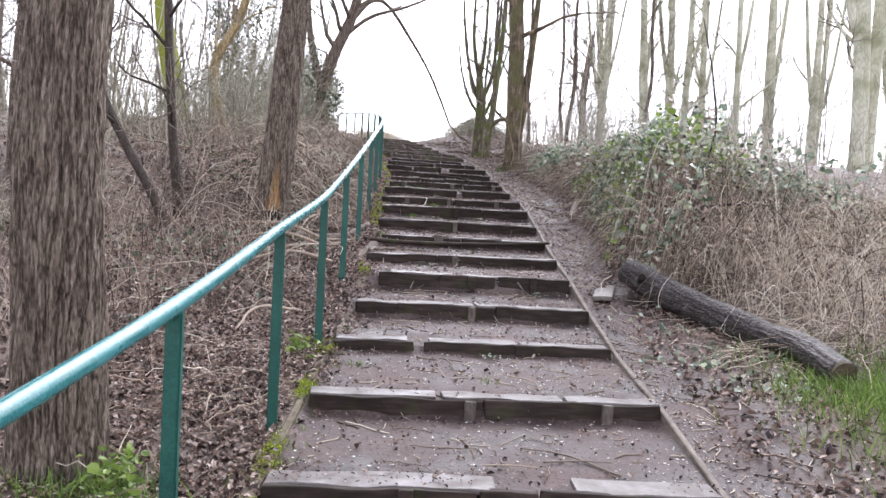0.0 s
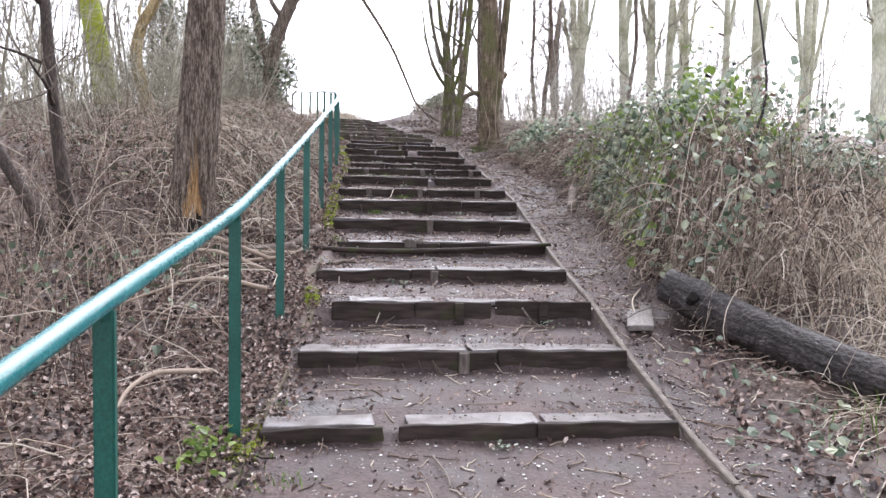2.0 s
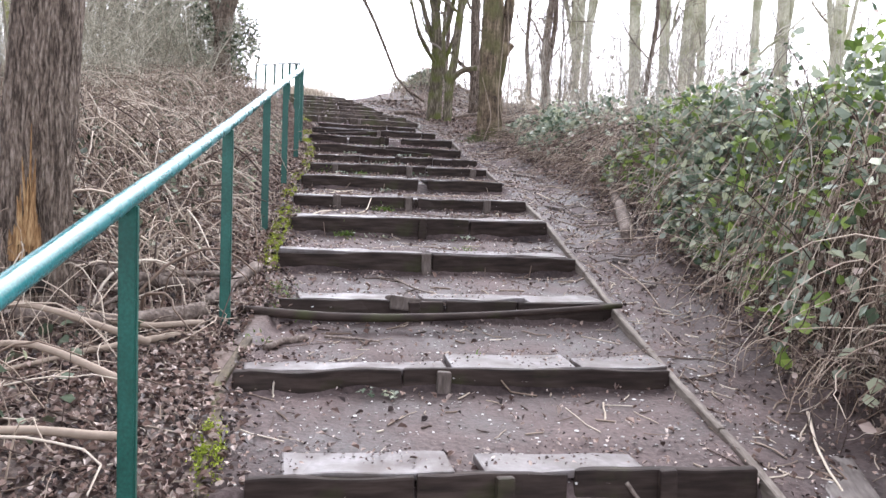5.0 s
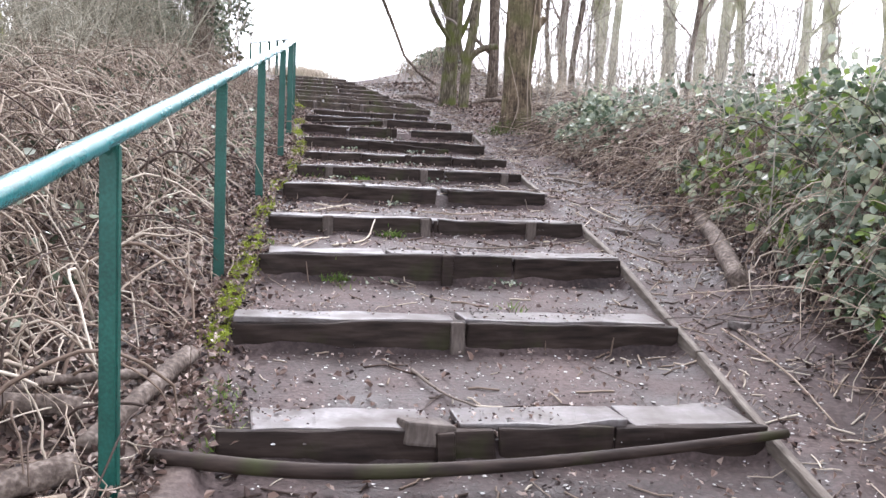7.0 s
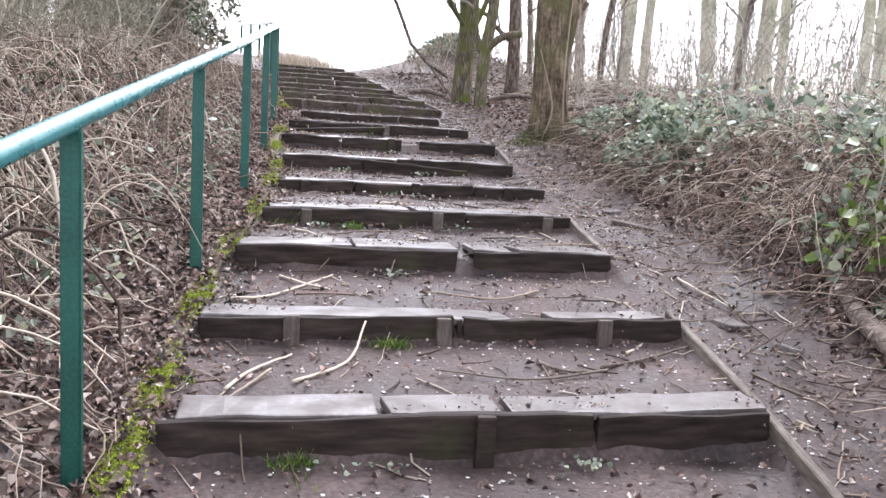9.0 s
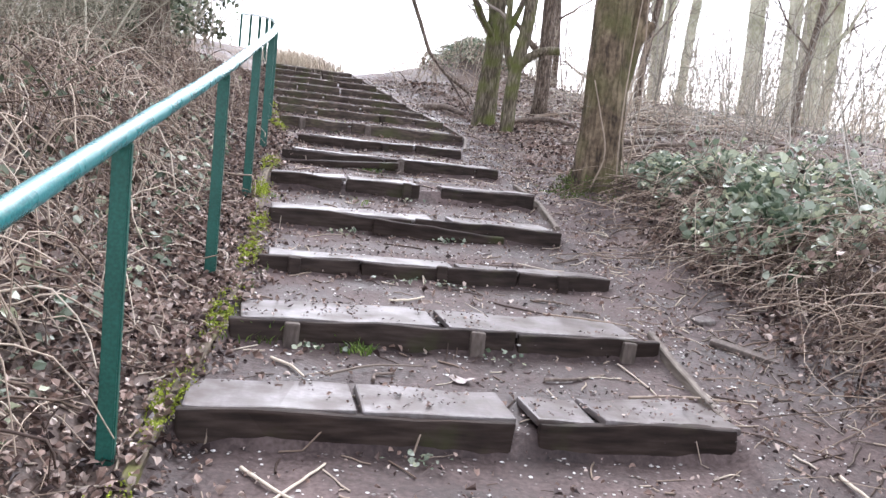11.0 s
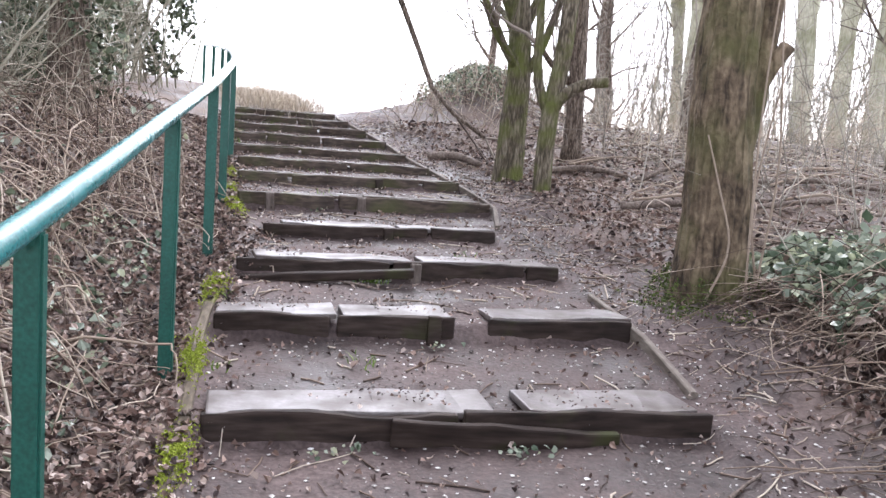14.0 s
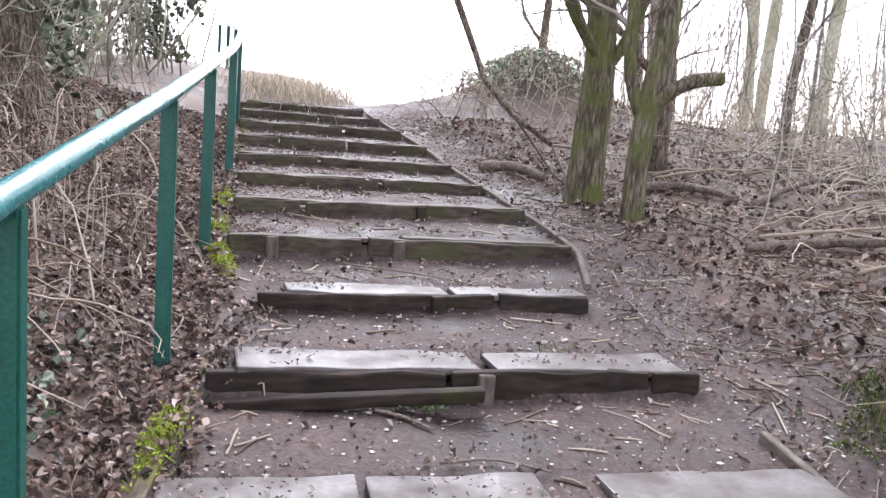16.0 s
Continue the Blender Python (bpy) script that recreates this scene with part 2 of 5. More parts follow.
def link_mesh(name, verts, faces, mat, parent=None, smooth=False, label=""):
    me = bpy.data.meshes.new(name)
    me.from_pydata([tuple(v) for v in np.asarray(verts).tolist()], [], faces if isinstance(faces, list) else faces.tolist())
    me.materials.append(mat)
    if smooth:
        me.polygons.foreach_set("use_smooth", [True] * len(me.polygons))
    ob = new(name, me)
    if parent is not None:
        ob.parent = parent
    if label:
        ob["label"] = label
    return ob


def part(name, bm, mat, parent, label="", smooth=False):
    me = bpy.data.meshes.new(name)
    bm.to_mesh(me)
    bm.free()
    me.materials.append(mat)
    if smooth:
        me.polygons.foreach_set("use_smooth", [True] * len(me.polygons))
    ob = new(name, me)
    ob.parent = parent
    if label:
        ob["label"] = label
    return ob


class Soup:
    """Gathers many small pieces for one mesh."""

    def __init__(self):
        self.v, self.f, self.n = [], [], 0

    def add(self, v, f):
        self.v.append(np.asarray(v, float).reshape(-1, 3))
        self.f.extend((np.asarray(f) + self.n).tolist())
        self.n += len(self.v[-1])

    def make(self, name, mat, parent=None, smooth=True, label=""):
        return link_mesh(name, np.concatenate(self.v), self.f, mat, parent, smooth, label)


def tubes(P, R, sides=4, cap=False):
    """Tubes along K polylines of N points: P (K, N, 3), R (K, N)."""
    P, R = np.asarray(P, float), np.asarray(R, float)
    K, N, _ = P.shape
    T = np.gradient(P, axis=1)
    T /= np.linalg.norm(T, axis=2, keepdims=True) + 1e-9
    steep = np.abs(T[:, :, 2]).mean(axis=1) > 0.75
    ref = np.where(steep[:, None], np.array([0.0, 1.0, 0.0]), np.array([0.0, 0.0, 1.0]))[:, None, :]
    U = np.cross(T, ref)
    U /= np.linalg.norm(U, axis=2, keepdims=True) + 1e-9
    V = np.cross(T, U)
    a = np.linspace(0, 2 * np.pi, sides, endpoint=False)
    ring = U[:, :, None, :] * np.cos(a)[None, None, :, None] + V[:, :, None, :] * np.sin(a)[None, None, :, None]
    verts = P[:, :, None, :] + ring * R[:, :, None, None]
    i = np.arange(N - 1)[:, None] * sides
    j = np.arange(sides)[None, :]
    k = (np.arange(sides) + 1) % sides
    q = np.stack([i + j, i + k, i + sides + k, i + sides + j], axis=-1).reshape(-1, 4)
    faces = (q[None] + (np.arange(K) * N * sides)[:, None, None]).reshape(-1, 4)
    faces = faces[:, ::-1]
    if cap and K == 1:
        return verts.reshape(-1, 3), faces.tolist() + [list(range(sides)), list(range((N - 1) * sides, N * sides))[::-1]]
    return verts.reshape(-1, 3), faces


def smooth_line(pts, n):
    pts = np.asarray(pts, float)
    d = np.r_[0, np.cumsum(np.linalg.norm(np.diff(pts, axis=0), axis=1))]
    s = np.linspace(0, d[-1], n)
    m = np.gradient(pts, d, axis=0)
    idx = np.clip(np.searchsorted(d, s) - 1, 0, len(pts) - 2)
    h = (d[idx + 1] - d[idx])[:, None]
    u = ((s - d[idx]) / (d[idx + 1] - d[idx]))[:, None]
    return ((2 * u**3 - 3 * u**2 + 1) * pts[idx] + (u**3 - 2 * u**2 + u) * h * m[idx]
            + (-2 * u**3 + 3 * u**2) * pts[idx + 1] + (u**3 - u**2) * h * m[idx + 1])


def leaf_soup(P, size, tilt=0.6, fold=0.25, aspect=0.6):
    """Small folded leaves at P (K, 3): four corners and a midrib tip."""
    K = len(P)
    yaw, pit, rol = rng.uniform(0, 2 * np.pi, K), rng.normal(0, tilt, K), rng.normal(0, tilt, K)
    s = size * rng.uniform(0.6, 1.4, K)
    base = np.array([[-0.5, 0, 0], [-0.18, 0.5 * aspect, fold], [0.22, 0.40 * aspect, fold], [0.5, 0, 0.05], [0.22, -0.40 * aspect, fold], [-0.18, -0.5 * aspect, fold]])
    v = base[None] * s[:, None, None] * np.array([1, 1, 1.0])
    v = v * (1 + rng.normal(0, 0.14, (K, 6, 1)))
    v[..., 2] += rng.normal(0, 0.10, (K, 6)) * s[:, None]
    cy, sy, cp, sp, cr, sr = np.cos(yaw), np.sin(yaw), np.cos(pit), np.sin(pit), np.cos(rol), np.sin(rol)
    x, y, z = v[..., 0], v[..., 1], v[..., 2]
    y, z = y * cr[:, None] - z * sr[:, None], y * sr[:, None] + z * cr[:, None]
    x, z = x * cp[:, None] + z * sp[:, None], -x * sp[:, None] + z * cp[:, None]
    x, y = x * cy[:, None] - y * sy[:, None], x * sy[:, None] + y * cy[:, None]
    v = np.stack([x, y, z], -1) + P[:, None, :]
    f = np.array([[0, 1, 2, 3], [0, 3, 4, 5]])[None] + (np.arange(K) * 6)[:, None, None]
    return v.reshape(-1, 3), f.reshape(-1, 4)


# ---- the lie of the land ----
# each step: distance, height of its nose, its left and right end
STEPS = [(4.24, 0.09, -0.60, 1.77), (5.59, 0.25, -0.52, 1.84), (7.18, 0.37, -0.47, 1.92), (8.40, 0.55, -0.36, 1.97),
         (9.25, 0.78, -0.26, 1.94), (10.40, 0.92, -0.35, 2.00), (11.58, 1.10, -0.20, 2.05), (12.68, 1.29, -0.28, 2.10),
         (13.76, 1.50, -0.25, 2.12), (14.76, 1.65, -0.28, 2.14), (15.85, 1.83, -0.25, 2.09), (16.75, 1.97, -0.18, 2.05),
         (17.86, 2.09, -0.17, 2.11), (18.93, 2.25, -0.21, 2.02), (20.05, 2.42, -0.31, 2.03), (21.05, 2.57, -0.30, 1.86),
         (22.03, 2.69, -0.22, 1.60), (22.93, 2.85, -0.48, 1.74), (23.80, 2.975, -0.57, 1.55), (24.80, 3.07, -0.69, 1.36),
         (25.60, 3.18, -0.81, 1.16), (26.40, 3.31, -0.90, 0.96), (27.10, 3.43, -1.00, 0.73), (27.65, 3.54, -1.10, 0.50),
         (28.20, 3.63, -1.22, 0.31)]
SY = np.array([s[0] for s in STEPS])
SZ = np.array([s[1] for s in STEPS])
SL = np.array([s[2] for s in STEPS])
SR = np.array([s[3] for s in STEPS])
RISE = np.clip(np.diff(np.r_[-0.08, SZ]) * 0.80, 0.09, 0.17)
XC = 0.85


def skew(t):
    return np.interp(t, [4, 12, 20, 23, 28, 34], [0.01, 0.08, 0.10, 0.26, 0.22, 0.0])


def slope(t):
    """The hill without its steps."""
    return np.interp(t, np.r_[-60, -4, 2, SY, 29.5, 33, 38, 50, 90, 200, 3000], np.r_[-3.5, -0.25, -0.03, SZ - 0.07, 3.66, 3.72, 3.6, 2.6, -2, -9, -12])


def treads(t):
    """Level of the trodden earth on the stairs."""
    i = np.clip(np.searchsorted(SY, t, side="right") - 1, -1, len(SY) - 1)
    y0 = np.where(i >= 0, SY[np.clip(i, 0, None)], 2.4)
    z0 = np.where(i >= 0, SZ[np.clip(i, 0, None)] - 0.012, -0.08)
    j = np.clip(i + 1, 0, len(SY) - 1)
    y1 = np.where(i + 1 < len(SY), SY[j], 29.5)
    z1 = np.where(i + 1 < len(SY), SZ[j] - RISE[j], 3.68)
    u = np.clip((t - y0) / (y1 - y0), 0, 1)
    z = z0 + (z1 - z0) * u
    near = np.clip(1 - (t - y0) / 0.38, 0, 1) ** 0.4
    return z - 0.008 - 0.042 * near * (i >= 0) - 0.01 * np.sin(np.pi * u)


def edges(t):
    return np.interp(t, SY, SL), np.interp(t, SY, SR)


def land(x, t):
    """Height of the ground at x and at the distance t along the skewed stairs."""
    x, t = np.broadcast_arrays(np.asarray(x, float), np.asarray(t, float))
    xl, xr = edges(t)
    base = slope(t)
    dl = np.clip(xl - 0.25 - x, 0, None)
    dr = np.clip(x - xr - 0.5, 0, None)
    kl = np.interp(t, [-5, 3, 6, 9, 11.4, 12.6, 13.4, 20, 27, 32], [0.0, 0.02, 0.05, 0.06, 0.07, 0.34, 0.42, 0.40, 0.22, 0.05])
    kr = np.interp(t, [-5, 4, 8, 11, 16, 20, 24, 30], [0.0, 0.02, 0.10, 0.22, 0.24, 0.16, 0.14, 0.02])
    left = kl * (dl - np.clip(dl - 1.5, 0, None) * 0.95) - 0.02 * np.clip(dl - 7, 0, 12) ** 1.5 - 0.12 * np.clip(dl - 19, 0, 40)
    right = kr * (dr - np.clip(dr - 2.5, 0, None) * 0.8) - 0.010 * np.clip(dr - 6, 0, 12) ** 2 - 0.16 * np.clip(dr - 18, 0, 40)
    mound = 0.72 * np.exp(-((x - 2.7) / 1.25) ** 2 - ((t - 29.6) / 1.5) ** 2)
    u = np.clip((t - 28) / 8, 0, 1)
    mound = mound + 0.55 * u * u * (3 - 2 * u) * np.clip((0.2 - x) / 1.5, 0, 1) * np.clip((60 - t) / 20, 0, 1)
    rough = 0.10 * vnoise(x * 1.1, t * 1.1, 3) + 0.05 * vnoise(x * 3.1, t * 3.1, 5)
    off = np.clip(np.maximum(xl - x, x - xr) / 0.5, 0, 1)
    near = (np.abs(x) < 30) * (np.abs(t - 15) < 60)
    out = base + left + right + mound + off * rough * near
    fine = (0.016 * vnoise(x * 7, t * 7, 11) + 0.012 * vnoise(x * 19, t * 19, 12)) * near
    inside = np.clip((x - xl + 0.03) / 0.06, 0, 1) * np.clip((xr + 0.03 - x) / 0.06, 0, 1) * ((t > 2.4) & (t < 29.5))
    return out * (1 - inside) + treads(t) * inside + fine * (0.95 + 0.5 * off) + 0.016 * vnoise(x * 2.6, t * 2.6, 13) * near


def t_of(x, y):
    t = np.asarray(y, float)
    for _ in range(6):
        t = y - skew(t) * np.clip(np.asarray(x, float) - XC, -2.5, 2.5)
    return t


def ground_z(x, y):
    return land(x, t_of(x, y))


def gz(x, y):
    return float(ground_z(np.array([x]), np.array([y]))[0])


def build_ground():
    xs = np.r_[-2500, -900, -300, -120, -60, np.arange(-40, -12, 2.0), np.arange(-12, -5, 0.5), np.arange(-5, -1.6, 0.12), np.arange(-1.6, 2.9, 0.045),
               np.arange(2.9, 6, 0.12), np.arange(6, 12, 0.5), np.arange(12, 40, 2.0), 60, 120, 300, 900, 2500]
    ts = np.r_[-2500, -900, -300, -100, np.arange(-40, 0, 2.0), np.arange(0, 3, 0.15)]
    for a, b in zip(np.r_[3.0, SY + 0.24], np.r_[SY - 0.02, 29.6]):
        ts = np.r_[ts, np.arange(a, b - 0.03, 0.06), b, b + 0.045] if b < 29 else np.r_[ts, np.arange(a, b, 0.08)]
    ts = np.unique(np.r_[ts, SY + 0.10, SY + 0.17, np.arange(29.6, 36, 0.2), np.arange(36, 60, 1.0), 65, 75, 90, 120, 200, 400, 1000, 3000])
    X, T = np.meshgrid(xs, ts, indexing="ij")
    Y = T + skew(T) * np.clip(X - XC, -2.5, 2.5)
    Z = land(X, T)
    nx, ny = X.shape
    idx = np.arange(nx * ny).reshape(nx, ny)
    f = np.stack([idx[:-1, :-1], idx[1:, :-1], idx[1:, 1:], idx[:-1, 1:]], -1).reshape(-1, 4)
    ob = link_mesh("ground", np.stack([X, Y, Z], -1).reshape(-1, 3), f, m_ground, smooth=True)
    xl, xr = edges(T)
    wob = 0.35 * vnoise(X * 2, T * 2, 21)
    bare = np.interp(T, [8, 9.5, 15, 17.5], [0.55, 1.25, 1.25, 0.6])
    lit = np.clip(np.maximum((xl - X) / 0.15, (X - xr - bare + wob) / 0.5), 0, 1)
    at = ob.data.attributes.new("litter", "FLOAT", "POINT")
    at.data.foreach_set("value", lit.reshape(-1).astype(np.float32))
    return tagged(ob, "trodden wet brown earth with leaf litter banks", "ground", kind="structure")


ground = build_ground()


# ---- steps ----
def block(cx, cy, cz, sx, sy, sz, rz=0.0, ry=0.0, rx=0.0, wear=0.012, seed=0, cuts=5):
    """A worn block: a bevelled box, cut along its length, with uneven edges; its centre and size."""
    bm = bmesh.new()
    bmesh.ops.create_cube(bm, size=1.0)
    bmesh.ops.scale(bm, vec=(sx, sy, sz), verts=bm.verts)
    if cuts:
        long_edges = [e for e in bm.edges if abs((e.verts[0].co - e.verts[1].co).normalized().x) > 0.9]
        bmesh.ops.subdivide_edges(bm, edges=long_edges, cuts=cuts, use_grid_fill=True)
    sharp = [e for e in bm.edges if len(e.link_faces) == 2 and e.calc_face_angle(0) > 1.0]
    bmesh.ops.bevel(bm, geom=sharp, offset=min(0.012, 0.3 * min(sx, sy, sz)), segments=2, profile=0.6, affect="EDGES")
    for v in bm.verts:
        n1 = noise.noise_vector(Vector((v.co.x * 4 + seed * 7.3, v.co.y * 6, v.co.z * 6 + seed)))
        v.co += n1 * wear
    bm.transform(pose(cx, cy, cz, rx, ry, rz))
    return bm


# slabs as fractions of the width (start, end, depth), stakes as fractions
LOWER_FLIGHT = [([(0, 0.5, 0.24), (0.67, 1, 0.24)], [0.3]), ([(0, 0.36, 0.2), (0.37, 0.72, 0.2), (0.73, 1, 0.2)], [0.45, 0.84]), ([(0, 0.26, 0.22), (0.33, 0.65, 0.22), (0.66, 0.98, 0.2)], []),
                ([(0, 0.5, 0.26), (0.51, 0.99, 0.26)], [0.49]), ([(0.1, 0.41, 0.24), (0.46, 0.78, 0.22)], [0.5, 0.81]), ([(0.02, 0.47, 0.18), (0.48, 0.78, 0.34), (0.79, 1, 0.3)], [0.46]),
                ([(0.05, 0.37, 0.26), (0.41, 0.73, 0.24), (0.735, 0.98, 0.26)], [0.39]), ([(0, 0.48, 0.22), (0.49, 0.97, 0.24)], [0.48])]
MIDDLE_FLIGHT = [([(0.02, 0.33, 0.24), (0.34, 0.53, 0.24), (0.54, 1, 0.22)], [0.5]), ([(0, 0.62, 0.22), (0.7, 0.96, 0.17)], [0.18, 0.48, 0.82]), ([(0, 0.29, 0.36), (0.295, 0.57, 0.34), (0.6, 0.72, 0.3), (0.725, 1, 0.34)], []),
                 ([(0.01, 0.455, 0.42), (0.47, 0.94, 0.4)], [0.135, 0.55, 0.915]), ([(0.02, 0.53, 0.22), (0.54, 1, 0.16)], [0.1, 0.5, 0.85]), ([(0, 0.54, 0.3), (0.6, 0.97, 0.32)], []),
                 ([(0, 0.27, 0.28), (0.28, 0.54, 0.28), (0.63, 1, 0.3)], [0.5]), ([(0.04, 0.52, 0.3), (0.54, 0.96, 0.26)], [0.53]), ([(0.07, 0.55, 0.22), (0.56, 0.99, 0.2)], [0.52])]
UPPER_FLIGHT = [([(0, 0.45, 0.1), (0.46, 0.95, 0.1)], [0.12, 0.46]), ([(0, 0.42, 0.12), (0.43, 0.98, 0.14)], [0.62]), ([(0, 0.5, 0.12), (0.51, 0.95, 0.12)], []),
                ([(0, 0.48, 0.12), (0.49, 1, 0.12)], []), ([(0.05, 0.55, 0.12), (0.56, 1, 0.12)], []), ([(0, 0.5, 0.1), (0.52, 0.9, 0.1)], []),
                ([(0, 0.4, 0.1), (0.42, 1, 0.1)], []), ([(0.1, 0.5, 0.1), (0.5, 1, 0.1)], [])]
SLABS = LOWER_FLIGHT + MIDDLE_FLIGHT + UPPER_FLIGHT
# edges that have crumbled away between two boards
GAPPED = {2: [(0, .28), (.31, .64), (.64, .99)], 4: [(.04, .34), (.34, .62), (.63, 1)], 10: [(0, .57), (.61, 1)], 14: [(0, .26), (.27, .55), (.63, 1)]}
srnd = random.Random(4)


def build_step(i):
    yc, z, xl, xr = STEPS[i]
    w, rise = xr - xl, RISE[i]
    slabs, stakes = SLABS[i]
    k = float(skew(yc))
    ang = math.degrees(math.atan(k))
    step = tagged(new("stair_step"), "worn step of wet grey slabs edged with dark boards" if i < 17 else "worn earth step edged with dark mossy boards", "step", "woodland stairs")
    step.location = (XC, yc, z)

    def put(f):
        x = xl + w * f
        return x - XC, k * (x - XC)
    for n, (a, b, d) in enumerate(slabs):
        cx, cy = put((a + b) / 2)
        th = 0.034
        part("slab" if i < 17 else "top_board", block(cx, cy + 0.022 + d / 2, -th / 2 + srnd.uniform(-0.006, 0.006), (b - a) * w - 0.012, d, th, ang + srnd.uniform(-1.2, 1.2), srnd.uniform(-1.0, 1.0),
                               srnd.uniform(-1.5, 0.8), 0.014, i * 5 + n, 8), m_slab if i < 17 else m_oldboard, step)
    # dark boards under the slabs, in two or three lengths
    cuts = [0.0] + sorted(srnd.uniform(0.3, 0.7) + q for q in ([0.0] if i % 3 else [-0.15, 0.2])) + [1.0]
    for n, (a, b) in enumerate(GAPPED.get(i) or zip(cuts[:-1], cuts[1:])):
        cx, cy = put((a + b) / 2)
        h = rise + 0.03
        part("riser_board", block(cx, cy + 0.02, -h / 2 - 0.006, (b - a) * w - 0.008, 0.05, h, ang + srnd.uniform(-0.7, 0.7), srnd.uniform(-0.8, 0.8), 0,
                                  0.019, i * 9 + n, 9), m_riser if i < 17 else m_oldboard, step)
    for n, f in enumerate(stakes):
        cx, cy = put(f)
        part("stake", block(cx, cy - 0.018, -0.105, 0.075, 0.05, 0.20 + srnd.uniform(-0.02, 0.02), ang, srnd.uniform(-3, 3), -4, 0.006, i * 3 + n, 0), m_stake if i % 2 else m_riser, step,
             "worn square stake")
    return step


for i in range(len(STEPS)):
    build_step(i)


def long_board(name, t0, t1, side, mat, height, thick, label, out=0.02):
    """An edging board that follows one side of the stairs."""
    n = max(4, int((t1 - t0) / 0.25))
    t = np.linspace(t0, t1, n)
    e = edges(t)[side] + (-out if side == 0 else out)
    y = t + skew(t) * (e - XC)
    z = slope(t) + 0.07 + height
    wob = 0.012 * vnoise(t * 1.7, t * 0 + side, 31)
    ring = []
    for dx, dz in ((-thick / 2, 0), (-thick / 3, 0.006), (thick / 3, 0.006), (thick / 2, 0), (thick / 2, -0.16), (-thick / 2, -0.16)):
        ring.append(np.stack([e + dx + wob, y, z + dz + 0.5 * wob], -1))
    R = np.stack(ring, 1)
    f = [[a * 6 + b, a * 6 + (b + 1) % 6, (a + 1) * 6 + (b + 1) % 6, (a + 1) * 6 + b] for a in range(n - 1) for b in range(6)]
    f += [[5, 4, 3, 2, 1, 0], [(n - 1) * 6 + q for q in range(6)]]
    ob = link_mesh(name, R.reshape(-1, 3), f, mat)
    return tagged(ob, label, "edging board")


for a, b in ((3.2, 6.4), (6.42, 9.7), (9.72, 12.4), (12.42, 15.0)):
    long_board("edging_board", a, b, 1, m_kerb, -0.045, 0.04, "weathered pale timber edging beside the steps")
for a, b in ((16.0, 17.0), (19.2, 20.6), (22.3, 25.2), (25.22, 28.4)):
    long_board("edging_board", a, b, 1, m_kerb, -0.04, 0.04, "weathered timber edging board half sunk in earth")
for a, b in ((3.0, 5.6), (5.62, 8.2), (8.9, 11.0), (12.4, 14.6), (14.62, 16.7), (16.72, 19.0), (19.02, 21.4), (22.4, 25.0), (25.02, 28.0)):
    long_board("mossy_edging_board", a, b, 0, m_kerbmoss, -0.05, 0.05, "mossy yellow-green timber edging beside the steps", 0.05)


# ---- handrail ----
POSTS = [(-1.02, 1.0), (-0.79, 3.17), (-0.68, 5.1), (-0.60, 7.13), (-0.54, 9.0), (-0.49, 11.2), (-0.45, 13.43), (-0.42, 15.5), (-0.388, 17.44), (-0.42, 19.3),
         (-0.48, 21.0), (-0.58, 22.5), (-0.76, 24.6), (-1.02, 26.8), (-1.32, 29.0), (-1.68, 31.2), (-2.12, 33.4), (-2.6, 35.5)]
TOPS = [0.85, 1.09, 1.325, 1.535, 1.82, 2.16, 2.51, 2.83, 3.13, 3.40, 3.62, 3.80, 4.03, 4.28, 4.50, 4.71, 4.92, 5.10]


def handrail():
    rail = tagged(new("handrail"), "green painted steel handrail with square posts", "handrail")
    rail.location = (0, 0, 0)
    pts = [(x, y, z) for (x, y), z in zip(POSTS, TOPS)]
    pts = [(-1.25, -1.0, 0.64)] + pts
    line = smooth_line(pts, 150)
    v, f = tubes(line[None], np.full((1, 150), 0.033), 16, True)
    link_mesh("rail", v, f, m_rail, rail, True, "worn glossy green tube, tinted bluer for sky reflection")
    for (x, y), z in zip(POSTS, TOPS):
        g = gz(x, y) - 0.12
        bm = bmesh.new()
        bmesh.ops.create_cube(bm, size=1.0)
        bmesh.ops.scale(bm, vec=(0.062, 0.04, z - 0.02 - g), verts=bm.verts)
        bmesh.ops.bevel(bm, geom=[e for e in bm.edges], offset=0.006, segments=2, affect="EDGES")
        bm.transform(pose(x, y, (z - 0.02 + g) / 2, 0, 0, srnd.uniform(-4, 4)))
        post = part("post", bm, m_paint, rail)
        bm = bmesh.new()
        bmesh.ops.create_cone(bm, cap_ends=True, segments=12, radius1=0.018, radius2=0.03, depth=0.05)
        bm.transform(pose(x, y, z - 0.045))
        part("bracket", bm, m_paint, post)
    return rail


handrail()


# ---- trees ----
trnd = np.random.default_rng(11)


def rand_dir(base, spread):
    d = np.asarray(base, float) + trnd.normal(0, spread, 3)
    return d / np.linalg.norm(d)


def branch_line(p, d, length, n, wander, lift):
    pts, q, e = [np.array(p, float)], np.array(p, float), np.array(d, float)
    for _ in range(n - 1):
        e = e + trnd.normal(0, wander, 3) + np.array([0, 0, lift])
        e /= np.linalg.norm(e)
        q = q + e * length / (n - 1)
        pts.append(q.copy())
    return np.array(pts)


